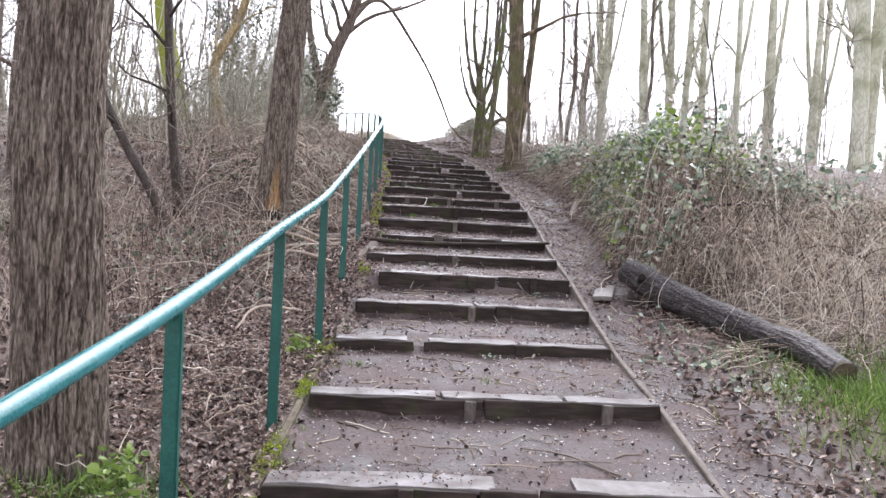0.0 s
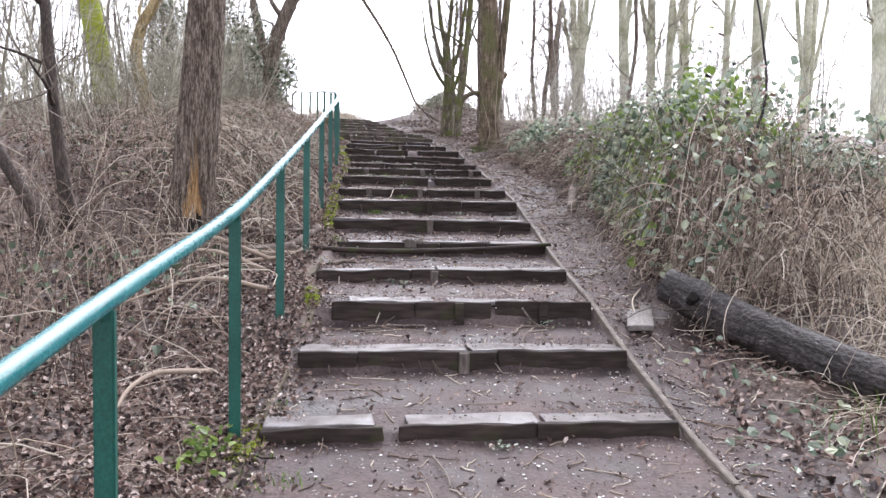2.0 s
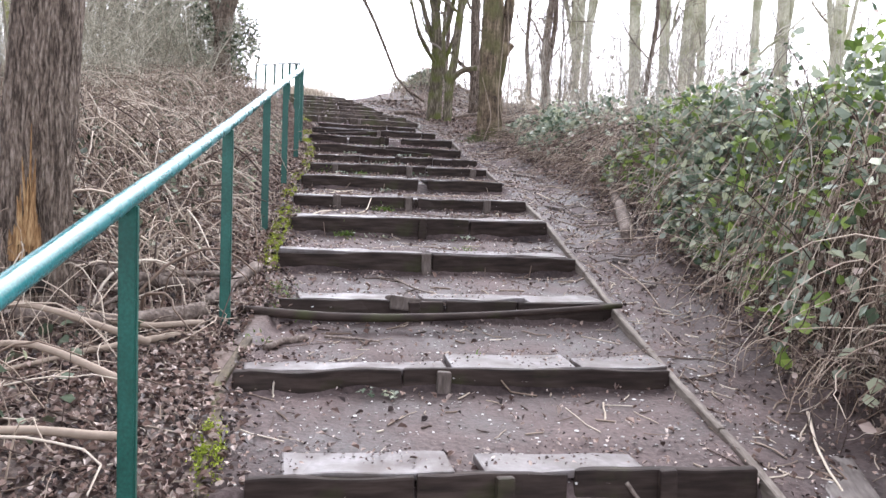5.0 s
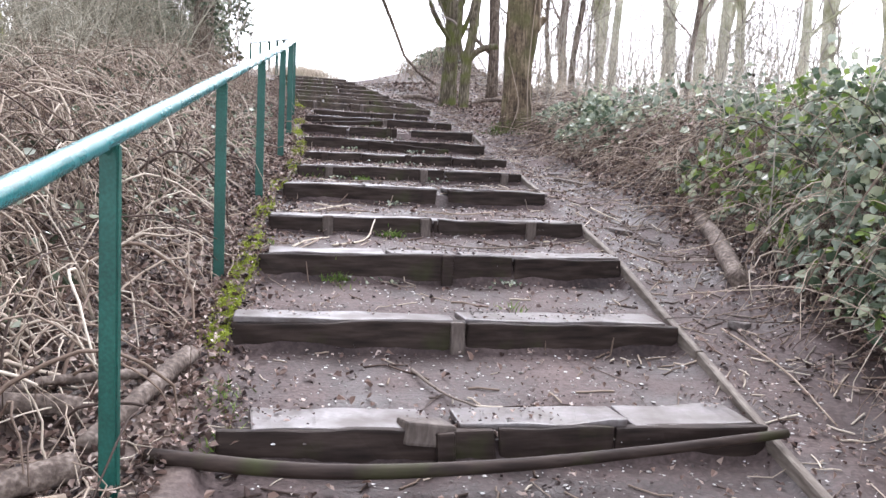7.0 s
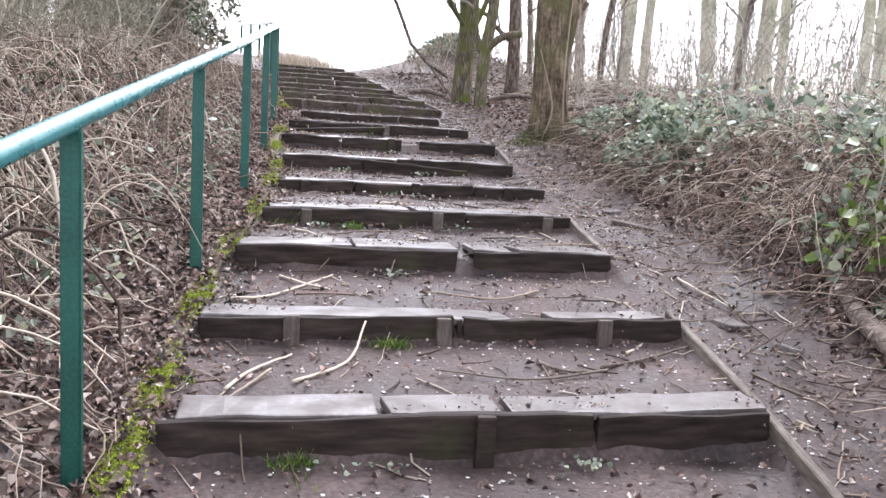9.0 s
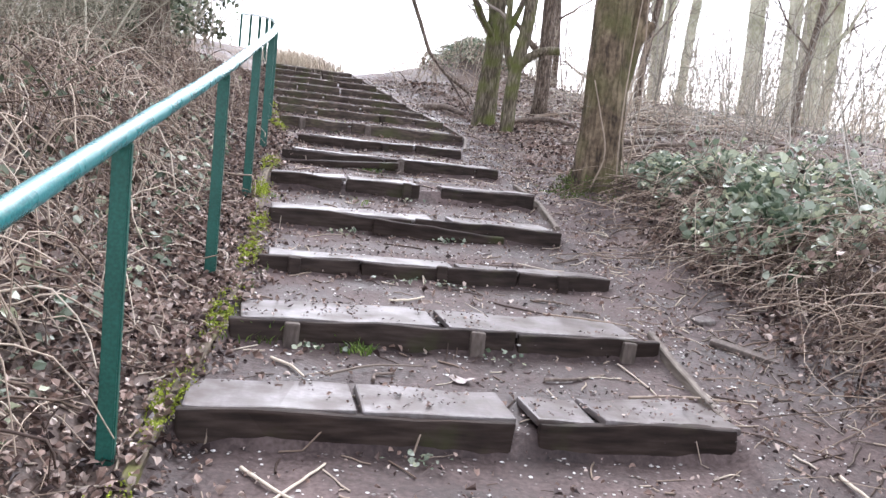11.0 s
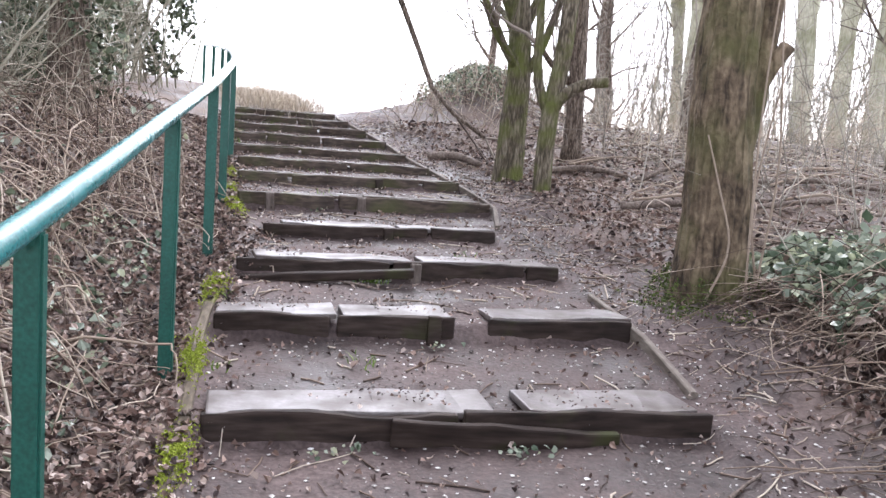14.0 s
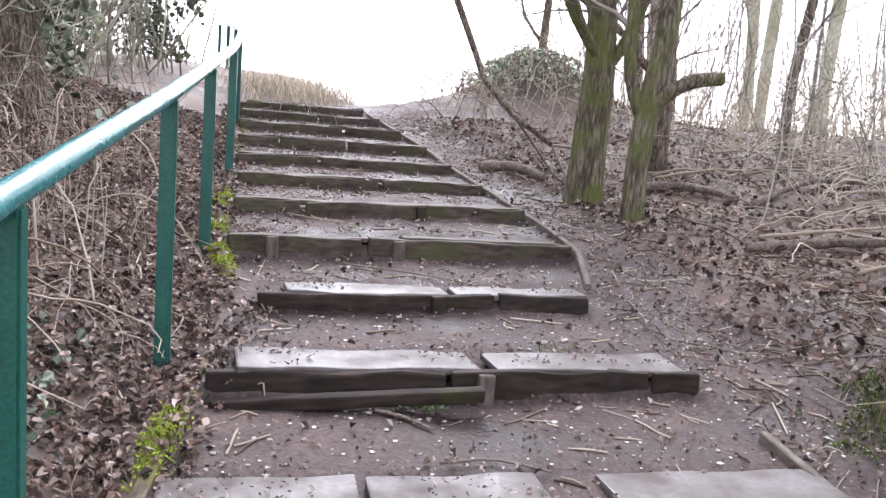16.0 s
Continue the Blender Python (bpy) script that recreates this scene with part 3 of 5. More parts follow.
def trunk_mesh(name, line, radii, sides, mat, parent, ridges=0.0, flare=0.0, seed=0, label=""):
    n = len(line)
    v, f = tubes(line[None], np.asarray(radii)[None], sides, True)
    v = v.reshape(n, sides, 3)
    c = line[:, None, :]
    a = np.arange(sides)[None, :] / sides * 2 * np.pi
    h = np.r_[0, np.cumsum(np.linalg.norm(np.diff(line, axis=0), axis=1))][:, None]
    k = 1 + 0.10 * np.sin(2 * a + seed + h * 0.7) + 0.05 * np.sin(3 * a + 1.3 * seed - h)
    if flare:
        k = k + flare * np.exp(-h / 0.22) * (0.6 + 0.6 * np.sin(5 * a + seed) ** 2)
    if ridges:
        wob = a * 14 + 1.6 * np.sin(h * 3.1 + a * 3) + 3.0 * vnoise(a * 4, h * 2.5, seed)
        k = k - ridges * (np.abs(np.sin(wob)) ** 0.5 * -1 + 1) * 1.4 + ridges * 0.8 * vnoise(a * 9, h * 9, seed + 2)
    v = c + (v - c) * k[..., None]
    return link_mesh(name, v.reshape(-1, 3), f, mat, parent, True, label)


def tree(kind, base, pts, r0, r1, mat, label, limbs=6, low=0.25, limb_len=2.0, twigs=5, sub=4, sides=14, rings=26, ridges=0.0, flare=0.35,
         up=0.5, twig_len=0.7, explicit=(), category="tree", group="", dirbias=None):
    """A bare tree: trunk through pts (from its base), limbs, and a crown of twigs."""
    x, y = base
    z = gz(x, y)
    th = new(kind)
    th.location = (x, y, z)
    tagged(th, label, category, group)
    P = np.array([(0, 0, -0.15)] + [p for p in pts], float)
    line = smooth_line(P, rings)
    rad = r0 + (r1 - r0) * np.linspace(0, 1, rings) ** 0.9
    trunk_mesh("trunk", line, rad, sides, mat, th, ridges, flare, int(abs(x * 13 + y * 7)) % 17)
    tw5, tw5r, sb, sbr = [], [], [], []

    def spray(lp, lr):
        n = len(lp)
        for _ in range(sub):
            i = trnd.integers(int(n * 0.25), n)
            d = rand_dir((lp[min(i, n - 1)] - lp[max(i - 2, 0)]), 0.02) if n > 2 else np.array([0, 0, 1.0])
            d = rand_dir(d, 0.55)
            L = limb_len * trnd.uniform(0.3, 0.6)
            s = branch_line(lp[i], d, L, 6, 0.16, 0.04)
            sb.append(s), sbr.append(np.linspace(max(lr[i] * 0.55, 0.006), 0.004, 6))
            for _ in range(twigs):
                j = trnd.integers(1, 6)
                t = branch_line(s[j], rand_dir(s[j] - s[j - 1], 0.04) * 0.5 + rand_dir((0, 0, 0.2), 0.5), twig_len * trnd.uniform(0.5, 1.2), 5, 0.22, 0.03)
                tw5.append(t), tw5r.append(np.linspace(0.0055, 0.0022, 5))
    for lp, lr in explicit:
        lp = smooth_line(lp, 16)
        lr = np.linspace(lr[0], lr[1], 16)
        trunk_mesh("limb", lp, lr, 10, mat, th, 0, 0, 3)
        if lr[-1] < 0.045:
            spray(lp, lr)
    for n in range(limbs):
        i = int(rings * (low + (1 - low) * (n + trnd.uniform(0, 0.8)) / max(limbs, 1)))
        i = min(i, rings - 2)
        ang = trnd.uniform(0, 2 * np.pi)
        d = np.array([math.cos(ang), math.sin(ang), up])
        if dirbias is not None:
            d = d + np.array(dirbias)
        d /= np.linalg.norm(d)
        L = limb_len * trnd.uniform(0.6, 1.3)
        lp = branch_line(line[i], d, L, 9, 0.14, 0.05)
        r = rad[i] * trnd.uniform(0.28, 0.5)
        lr = np.linspace(r, max(0.006, r * 0.25), 9)
        v, f = tubes(lp[None], lr[None], 7, True)
        link_mesh("limb", v, f, mat, th, True)
        spray(lp, lr)
    if tw5 or sb:
        s = Soup()
        if sb:
            s.add(*tubes(np.array(sb), np.array(sbr), 4))
        if tw5:
            s.add(*tubes(np.array(tw5), np.array(tw5r), 3))
        tagged(s.make("crown", m_twig, th, True), "fine bare twigs", kind="stuff")
    return th


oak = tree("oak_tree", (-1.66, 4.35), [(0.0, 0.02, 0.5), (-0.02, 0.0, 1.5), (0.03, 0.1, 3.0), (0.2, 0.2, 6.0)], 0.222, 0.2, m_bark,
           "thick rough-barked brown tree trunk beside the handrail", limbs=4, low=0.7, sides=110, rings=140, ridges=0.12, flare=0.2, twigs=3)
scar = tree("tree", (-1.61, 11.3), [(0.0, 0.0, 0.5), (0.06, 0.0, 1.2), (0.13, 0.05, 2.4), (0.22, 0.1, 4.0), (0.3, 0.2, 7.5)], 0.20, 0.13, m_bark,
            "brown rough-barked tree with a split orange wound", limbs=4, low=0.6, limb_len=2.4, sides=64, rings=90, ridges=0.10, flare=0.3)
# torn wound near the foot of that tree: a solid cone painted with a hollow's shade, and upright splinters
bm = bmesh.new()
m = bmesh.ops.create_cone(bm, cap_ends=True, segments=12, radius1=0.10, radius2=0.03, depth=0.46)
bmesh.ops.transform(bm, verts=m["verts"], matrix=pose(0.03, -0.150, 0.27, 3, 0, 0))
part("hollow", bm, m_hollowshade, scar, "rotten hollow, its shade painted near-black on a solid cone")
wr = random.Random(8)
bm = bmesh.new()
for k in range(22):
    a = -0.34 + 0.034 * k + wr.uniform(-0.02, 0.02)
    peak = math.exp(-((k - 13) / 5.5) ** 2)
    hgt = 0.12 + 0.52 * peak * wr.uniform(0.55, 1.1)
    m = bmesh.ops.create_cone(bm, cap_ends=True, segments=6, radius1=wr.uniform(0.014, 0.030), radius2=0.002, depth=hgt)
    bmesh.ops.transform(bm, verts=m["verts"], matrix=pose(0.225 * math.sin(a) + 0.02, -0.215 * math.cos(a), 0.24 + hgt / 2 + wr.uniform(-0.06, 0.14) * (0.4 + peak), wr.uniform(1, 7), wr.uniform(-6, 3), wr.uniform(0, 60)))
part("wound", bm, m_wound, scar, "splintered orange heartwood")

tree("mossy_tree", (2.22, 24.85), [(0.0, 0, 0.5), (0.02, 0, 1.1), (0.0, 0.05, 1.7), (-0.05, 0.1, 2.3)], 0.15, 0.11, m_barkmoss,
     "mossy ridged tree dividing into many upright stems", limbs=3, low=0.4, limb_len=1.3, sides=40, rings=50, ridges=0.08, flare=0.25, up=0.9,
     explicit=[([(0.0, 0.05, 1.6), (-0.22, 0.1, 2.1), (-0.42, 0.1, 2.9), (-0.62, 0.1, 4.6)], (0.06, 0.03)), ([(-0.04, 0.1, 2.2), (-0.2, 0.2, 3.0), (-0.25, 0.3, 5.2)], (0.07, 0.03)),
               ([(-0.04, 0.1, 2.2), (0.05, 0.1, 3.0), (0.1, 0.2, 5.2)], (0.065, 0.03)), ([(0.0, 0.05, 1.5), (0.25, 0.1, 2.1), (0.38, 0.1, 2.9), (0.5, 0.1, 4.8)], (0.06, 0.03)),
               ([(0.02, 0, 1.0), (0.2, -0.1, 1.35), (0.42, -0.1, 2.0), (0.75, -0.1, 3.2)], (0.05, 0.025)), ([(0.0, 0, 1.2), (-0.3, -0.1, 1.6), (-0.55, -0.1, 2.3), (-0.7, -0.1, 3.2)], (0.045, 0.02))])
tree("stump_tree", (2.42, 24.1), [(0.0, 0, 0.4), (0.03, 0, 0.85), (0.10, 0.0, 1.3), (0.16, 0.05, 1.9), (0.3, 0.2, 3.6), (0.35, 0.3, 6.0)], 0.09, 0.05, m_barkmoss,
     "green mossy forked tree with a sawn branch stub", limbs=6, low=0.35, limb_len=1.6, sides=32, rings=60, ridges=0.04, flare=0.2, up=0.8,
     explicit=[([(0.0, 0, 0.74), (0.12, -0.05, 0.96), (0.33, -0.1, 1.10), (0.56, -0.1, 1.14)], (0.062, 0.05)),
               ([(0.0, 0, 0.78), (-0.10, 0.05, 1.05), (-0.13, 0.1, 1.6), (-0.05, 0.2, 3.4)], (0.05, 0.03))])
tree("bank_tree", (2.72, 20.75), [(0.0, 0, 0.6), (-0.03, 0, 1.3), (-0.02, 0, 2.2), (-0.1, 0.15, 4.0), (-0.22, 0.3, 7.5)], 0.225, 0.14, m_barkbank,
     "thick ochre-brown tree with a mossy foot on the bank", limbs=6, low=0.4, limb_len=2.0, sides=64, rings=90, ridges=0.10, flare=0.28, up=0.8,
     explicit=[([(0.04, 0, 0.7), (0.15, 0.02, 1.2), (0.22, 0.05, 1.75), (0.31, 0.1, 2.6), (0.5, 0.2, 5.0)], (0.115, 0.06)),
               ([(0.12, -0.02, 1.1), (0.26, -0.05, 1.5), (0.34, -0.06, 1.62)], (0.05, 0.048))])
for vx, vy, top, sway in ((2.60, 20.50, 1.05, 0.10), (2.86, 20.48, 1.9, -0.05), (2.95, 20.55, 2.3, 0.04), (3.0, 20.6, 1.5, -0.12)):
    zz = gz(vx, vy)
    vl = smooth_line([(0, 0, 0.0), (sway, -0.05, 0.35 * top), (sway * 0.3, 0.02, 0.7 * top), (-sway * 0.6, 0.06, top)], 14)
    vine = link_mesh("vine", *tubes(vl[None], np.linspace(0.009, 0.005, 14)[None], 6, True), m_cane, None, True)
    vine.location = (vx, vy, zz)
    tagged(vine, "pale dry vine climbing the ochre-brown tree", "vine")
# grassy moss at the foot of the bank tree
n = 3600
a, q = rng.uniform(0, 6.28, n), rng.uniform(0, 1, n) ** 1.6
rr = 0.27 + 0.30 * q + 0.05 * np.sin(a * 7)
mx, my = 2.72 + rr * np.cos(a), 20.75 + rr * np.sin(a)
keep = vnoise(mx * 5, my * 5, 31) > 0.0
v, f = leaf_soup(np.stack([mx, my, ground_z(mx, my) + np.clip(0.16 * (1 - 2.2 * q), 0, 1) * rng.uniform(0, 1, n) + 0.010], -1)[keep], 0.019, 1.0, 0.2, 0.35)
tagged(link_mesh("tree_foot_moss", v, f, m_leafmoss), "green moss and grass at the tree foot", "moss", kind="stuff")
# trees on the left of the stairs
tree("leaning_tree", (-2.86, 11.0), [(-0.16, 0, 0.26), (-0.60, 0, 1.05), (-0.95, 0.1, 1.72), (-1.06, 0.15, 2.6), (-1.2, 0.3, 4.6)], 0.062, 0.035, m_barkdark,
     "thin dark leaning tree above dry brambles", limbs=7, low=0.3, limb_len=1.5, sides=14, rings=30, ridges=0.03)
tree("thin_tree", (-2.82, 11.4), [(-0.12, 0, 0.8), (-0.18, 0, 1.45), (-0.26, 0.05, 2.4), (-0.3, 0.1, 5.4)], 0.070, 0.045, m_barkdark,
     "thin grey-brown tree above dry brambles", limbs=9, low=0.2, limb_len=1.7, sides=14, rings=30)
tree("mossy_trunk_tree", (-6.9, 27.0), [(-0.1, 0, 0.7), (-0.25, 0, 1.5), (-0.5, 0, 3.0), (-0.7, 0, 9.0)], 0.33, 0.2, m_barklime,
     "tree with bright green moss on its trunk", limbs=6, low=0.25, limb_len=2.0, sides=24, rings=40, ridges=0.03)
tree("orange_trunk_tree", (-4.0, 19.6), [(-0.11, 0, 0.45), (-0.27, 0, 1.1), (-0.16, 0, 1.7), (0.16, 0.05, 2.3), (0.4, 0.1, 3.0), (0.55, 0.2, 5.2)], 0.12, 0.06, m_barkochre,
     "ochre-barked tree in dense brush", limbs=8, low=0.25, limb_len=1.8, sides=16, rings=30)
tree("thin_tree", (-5.4, 12.4), [(0, 0, 1.0), (0.1, 0, 2.5), (0.1, 0, 6.0)], 0.10, 0.06, m_bark, "thin grey-brown tree above dry brambles", limbs=8, low=0.2, limb_len=1.6)
tree("thin_tree", (-5.0, 10.2), [(0, 0, 1.0), (-0.1, 0, 2.5), (-0.3, 0, 6.0)], 0.07, 0.04, m_bark, "thin grey-brown tree above dry brambles", limbs=8, low=0.2, limb_len=1.4)
crest = tree("crest_tree", (-2.25, 24.2), [(0.0, 0, 0.7), (0.05, 0, 1.4), (0.25, 0.0, 2.1), (0.75, 0.2, 3.4), (1.0, 0.4, 5.5)], 0.22, 0.09, m_bark,
             "dark forked tree near the top of the stairs", limbs=9, low=0.3, limb_len=2.2, sides=28, rings=40, ridges=0.05, up=0.9, dirbias=(0.5, 0, 0),
             explicit=[([(0.0, 0, 1.2), (-0.3, 0, 2.2), (-0.5, 0.1, 3.6), (-0.5, 0.2, 6.0)], (0.12, 0.05)),
                       ([(0.6, 0.2, 3.0), (1.2, 0.8, 3.9), (1.6, 1.6, 4.05), (2.4, 2.0, 3.1), (3.1, 2.1, 2.0), (3.48, 2.0, 1.15), (3.75, 1.7, 0.5), (4.3, 1.3, 0.05)], (0.06, 0.026)),
                       ([(0.5, 0.1, 2.7), (1.2, 0.2, 3.3), (2.2, 0.4, 3.7), (3.4, 0.6, 4.3)], (0.06, 0.02))])
# pale thin trees on the right
PALE = [(8.5, 30.0, 0.17, -0.35), (9.5, 30.4, 0.15, -0.15), (9.9, 30.0, 0.14, 0.15), (11.1, 31.5, 0.13, -0.2), (13.4, 31.0, 0.20, -0.1), (14.8, 30.5, 0.17, 0.1),
        (15.3, 31.2, 0.13, 0.3), (10.1, 18.6, 0.19, -0.25), (10.5, 18.9, 0.15, 0.1), (7.6, 33.0, 0.12, 0.2), (12.2, 35.0, 0.14, 0.1), (17.5, 30.0, 0.18, 0.0),
        (6.9, 29.6, 0.10, 0.3), (8.0, 34.5, 0.13, -0.3), (10.8, 27.5, 0.12, -0.1), (16.0, 26.0, 0.15, 0.2)]
for k, (x, y, r, lean) in enumerate(PALE):
    tree("pale_tree", (x, y), [(0.02 * lean, 0, 1.0), (lean * 0.35, 0, 3.0), (lean * 0.9, 0.1, 7.0), (lean * 1.5, 0.2, 13.0)], r, r * 0.5, m_barkpale,
         "tall slender pale-barked bare tree", limbs=9, low=0.15, limb_len=1.7, twigs=6, sub=4, sides=14, rings=24, up=1.1, flare=0.2, group="pale slender trees",
         explicit=[([(lean * 0.3, 0, 2.2 + 0.2 * (k % 4)), (lean * 0.5 + 0.22 * (-1) ** k, 0.05, 3.6), (lean * 0.8 + 0.5 * (-1) ** k, 0.1, 6.0), (lean + 0.8 * (-1) ** k, 0.2, 10.0)], (r * 0.55, r * 0.25))])
DARK = [(9.3, 45.0, 0.28, 0.4), (5.3, 27.5, 0.07, 0.3), (4.6, 31.0, 0.08, -0.2), (6.5, 34.6, 0.09, -0.3), (3.4, 33.0, 0.09, 0.1), (7.2, 25.5, 0.06, 0.3), (3.3, 26.2, 0.13, -0.1)]
for k, (x, y, r, lean) in enumerate(DARK):
    tree("bare_tree", (x, y), [(0.1 * lean, 0, 0.9), (lean * 0.6, 0, 2.2), (lean * 0.4, 0.1, 4.0), (lean * 1.2, 0.2, 8.0)], r, r * 0.4, m_bark,
         "dark bare branching tree against the sky", limbs=10, low=0.15, limb_len=1.9, twigs=9, sub=6, sides=12, rings=24, up=0.8, group="dark bare trees")


def thicket(name, label, xr, yr, count, hmin, hmax, rmin, rmax, side, mat=None, tilt=0.12):
    """Thin stems with side twigs, too many to count."""
    s = Soup()
    x, y = rng.uniform(*xr, count), rng.uniform(*yr, count)
    z = ground_z(x, y)
    h = rng.uniform(hmin, hmax, count)
    N = 7
    u = np.linspace(0, 1, N)
    lean = rng.normal(0, tilt, (count, 2))
    wig = np.cumsum(rng.normal(0, 0.035, (count, N, 2)), axis=1) * h[:, None, None] * 0.5
    P = np.empty((count, N, 3))
    P[..., 0] = x[:, None] + lean[:, :1] * h[:, None] * u + wig[..., 0]
    P[..., 1] = y[:, None] + lean[:, 1:] * h[:, None] * u + wig[..., 1]
    P[..., 2] = z[:, None] - 0.1 + h[:, None] * u
    r = rng.uniform(rmin, rmax, count)
    R = r[:, None] * (1 - 0.7 * u)
    s.add(*tubes(P, R, 5))
    M = count * side
    who = rng.integers(0, count, M)
    at = rng.integers(1, N, M)
    o = P[who, at]
    d = rng.normal(0, 1, (M, 3))
    d[:, 2] = np.abs(d[:, 2]) * 0.7 + 0.2
    d /= np.linalg.norm(d, axis=1, keepdims=True)
    L = rng.uniform(0.3, 1.3, M) * np.clip(h[who] / 5, 0.5, 1.2)
    v = np.linspace(0, 1, 5)
    Q = o[:, None, :] + d[:, None, :] * (L[:, None] * v)[..., None] + np.cumsum(rng.normal(0, 0.05, (M, 5, 3)), axis=1) * L[:, None, None]
    Q[:, 0] = o
    s.add(*tubes(Q, (np.clip(R[who, at] * 0.35, 0.004, 0.02))[:, None] * (1 - 0.65 * v), 3))
    ob = s.make(name, mat or m_twig)
    return tagged(ob, label, "thicket", kind="stuff")


thicket("woodland_left", "dense bare brown woodland thicket on the bank", (-24, -5.0), (28.5, 48), 210, 4.0, 10.0, 0.018, 0.06, 50)
thicket("woodland_far_left", "bare brown woodland stems up the bank", (-24, -9.0), (12, 28), 60, 4.0, 10.0, 0.018, 0.07, 30)
thicket("woodland_mid_left", "tall bare brown saplings with fine twigs on the bank", (-13, -3.8), (15, 28), 60, 2.6, 7.0, 0.008, 0.03, 30, m_hedge, 0.22)
thicket("hedge_top_left", "dense grey-brown twiggy hedge beside the upper stairs", (-4.4, -2.3), (19.5, 29), 120, 1.3, 3.6, 0.006, 0.016, 30, m_hedge, 0.34)
thicket("woodland_near_left", "bare brown saplings and twiggy brush on the bank", (-6.0, -2.8), (13.5, 27), 60, 1.6, 4.2, 0.006, 0.02, 24, m_hedge, 0.3)
thicket("twigs_far_top", "bare twigs in the hedge beyond the top", (-5.0, -2.3), (28.5, 33), 70, 1.2, 3.0, 0.006, 0.02, 16, m_hedge)
thicket("fine_twigs_right", "fine bare twigs behind the bank trees, coloured pale for sky glare", (4.0, 16), (29, 40), 90, 3.0, 7.5, 0.008, 0.022, 46, m_twigglare, 0.24)
thicket("woodland_right", "bare saplings beyond the bank, coloured pale for sky glare", (5.5, 26), (27, 50), 200, 2.5, 9.0, 0.010, 0.032, 34, m_twigglare)
thicket("saplings_right", "thin bare twigs above the bramble bank", (3.2, 8.0), (10.5, 30), 300, 0.9, 2.1, 0.004, 0.008, 10, m_twigglare, 0.28)
thicket("brush_left", "low grey-brown brush on the bank", (-11, -3.6), (9, 22), 230, 0.4, 1.2, 0.003, 0.009, 12, m_hedge)
thicket("brush_right", "low pale twiggy brush along the slope", (3.6, 15), (24.5, 34), 420, 0.4, 1.5, 0.004, 0.009, 10, m_drygrass)
thicket("woodland_behind", "bare woodland below the stairs", (-20, 20), (-30, -10), 90, 5, 10, 0.05, 0.15, 8)


# ---- brambles, leaves, litter ----
def canes(name, label, n, area, height, length, rad, droop=1.0, mat=None, profile=None, keep_left=False):
    """Arching dry canes: each springs from the ground, arches over and droops."""
    x, y = area(n)
    z = ground_z(x, y)
    a = rng.uniform(0, 2 * np.pi, n)
    L = length * rng.uniform(0.5, 1.4, n)
    H = height * rng.uniform(0.15, 1.2, n) * (profile(x, y) if profile else 1.0)
    N = 9
    u = np.linspace(0, 1, N)
    P = np.empty((n, N, 3))
    bend = rng.normal(0, 0.32, n)
    ax = a[:, None] + bend[:, None] * u
    P[..., 0] = x[:, None] + np.cos(ax) * L[:, None] * u
    P[..., 1] = y[:, None] + np.sin(ax) * L[:, None] * u
    if keep_left:
        P[..., 0] = np.minimum(P[..., 0], np.interp(P[..., 1], SY, SL) - 0.12 - 0.1 * rng.uniform(0, 1, (n, 1)))
    g = ground_z(P[..., 0], P[..., 1])
    arch = np.sin(np.pi * np.clip(u * rng.uniform(0.65, 1.0, n)[:, None] * droop, 0, 1)) ** 0.8
    P[..., 2] = g + H[:, None] * arch + 0.01
    P += np.cumsum(rng.normal(0, 0.012, (n, N, 3)), axis=1)
    R = rad * rng.uniform(0.5, 1.5, n)[:, None] * (1 - 0.5 * u)
    s = Soup()
    s.add(*tubes(P, R, 4))
    return tagged(s.make(name, mat or m_cane), label, "brambles", kind="stuff")


def left_bank(n):
    y = rng.triangular(4.5, 14.5, 28.5, n)
    d = rng.gamma(2.0, 0.95, n)
    x = np.interp(y, SY, SL) - 0.5 - d - np.clip(9.5 - y, 0, 5) * 0.25
    return x, y


def left_close(n):
    y = rng.uniform(4.0, 24, n)
    x = np.interp(y, SY, SL) - 0.35 - np.abs(rng.normal(0, 0.7, n))
    return x, y


def foot(y):
    """Where the brambles meet the trodden earth."""
    return np.interp(y, [7, 9.0, 10.5, 11.7, 13.5, 16, 17.5, 18.5, 20.3], [3.5, 2.78, 2.80, 3.0, 3.2, 3.3, 3.15, 2.98, 3.0]) + 0.06 * np.sin(y * 2.3)


def right_mound(n):
    y = rng.uniform(8.9, 20.8, n)
    x = foot(y) + 0.05 + np.abs(rng.normal(0, 1.5, n))
    return x, y


def mound_h(x, y):
    """Height of the bramble mass above the bank."""
    w = np.interp(y, [6.8, 8, 9.0, 10.2, 11.5, 12.6, 14, 15.5, 17.5, 19, 20.4, 21.4], [0.2, 0.5, 0.95, 1.25, 1.25, 1.02, 0.85, 0.68, 0.64, 0.64, 0.48, 0.2])
    d = x - foot(y)
    return w * np.interp(d, [0.8, 1.5, 2.6, 4.2], [1.0, 0.72, 0.38, 0.05]) * np.clip((d + 0.12) / 0.55, 0.05, 1.0) ** 0.75 * (1 + 0.55 * vnoise(x * 0.9, y * 0.9, 14) + 0.35 * vnoise(x * 2.3, y * 2.3, 15))


def right_upper(n):
    y = rng.uniform(18.5, 30, n)
    x = 3.0 + np.abs(rng.normal(0, 2.0, n))
    return x, y


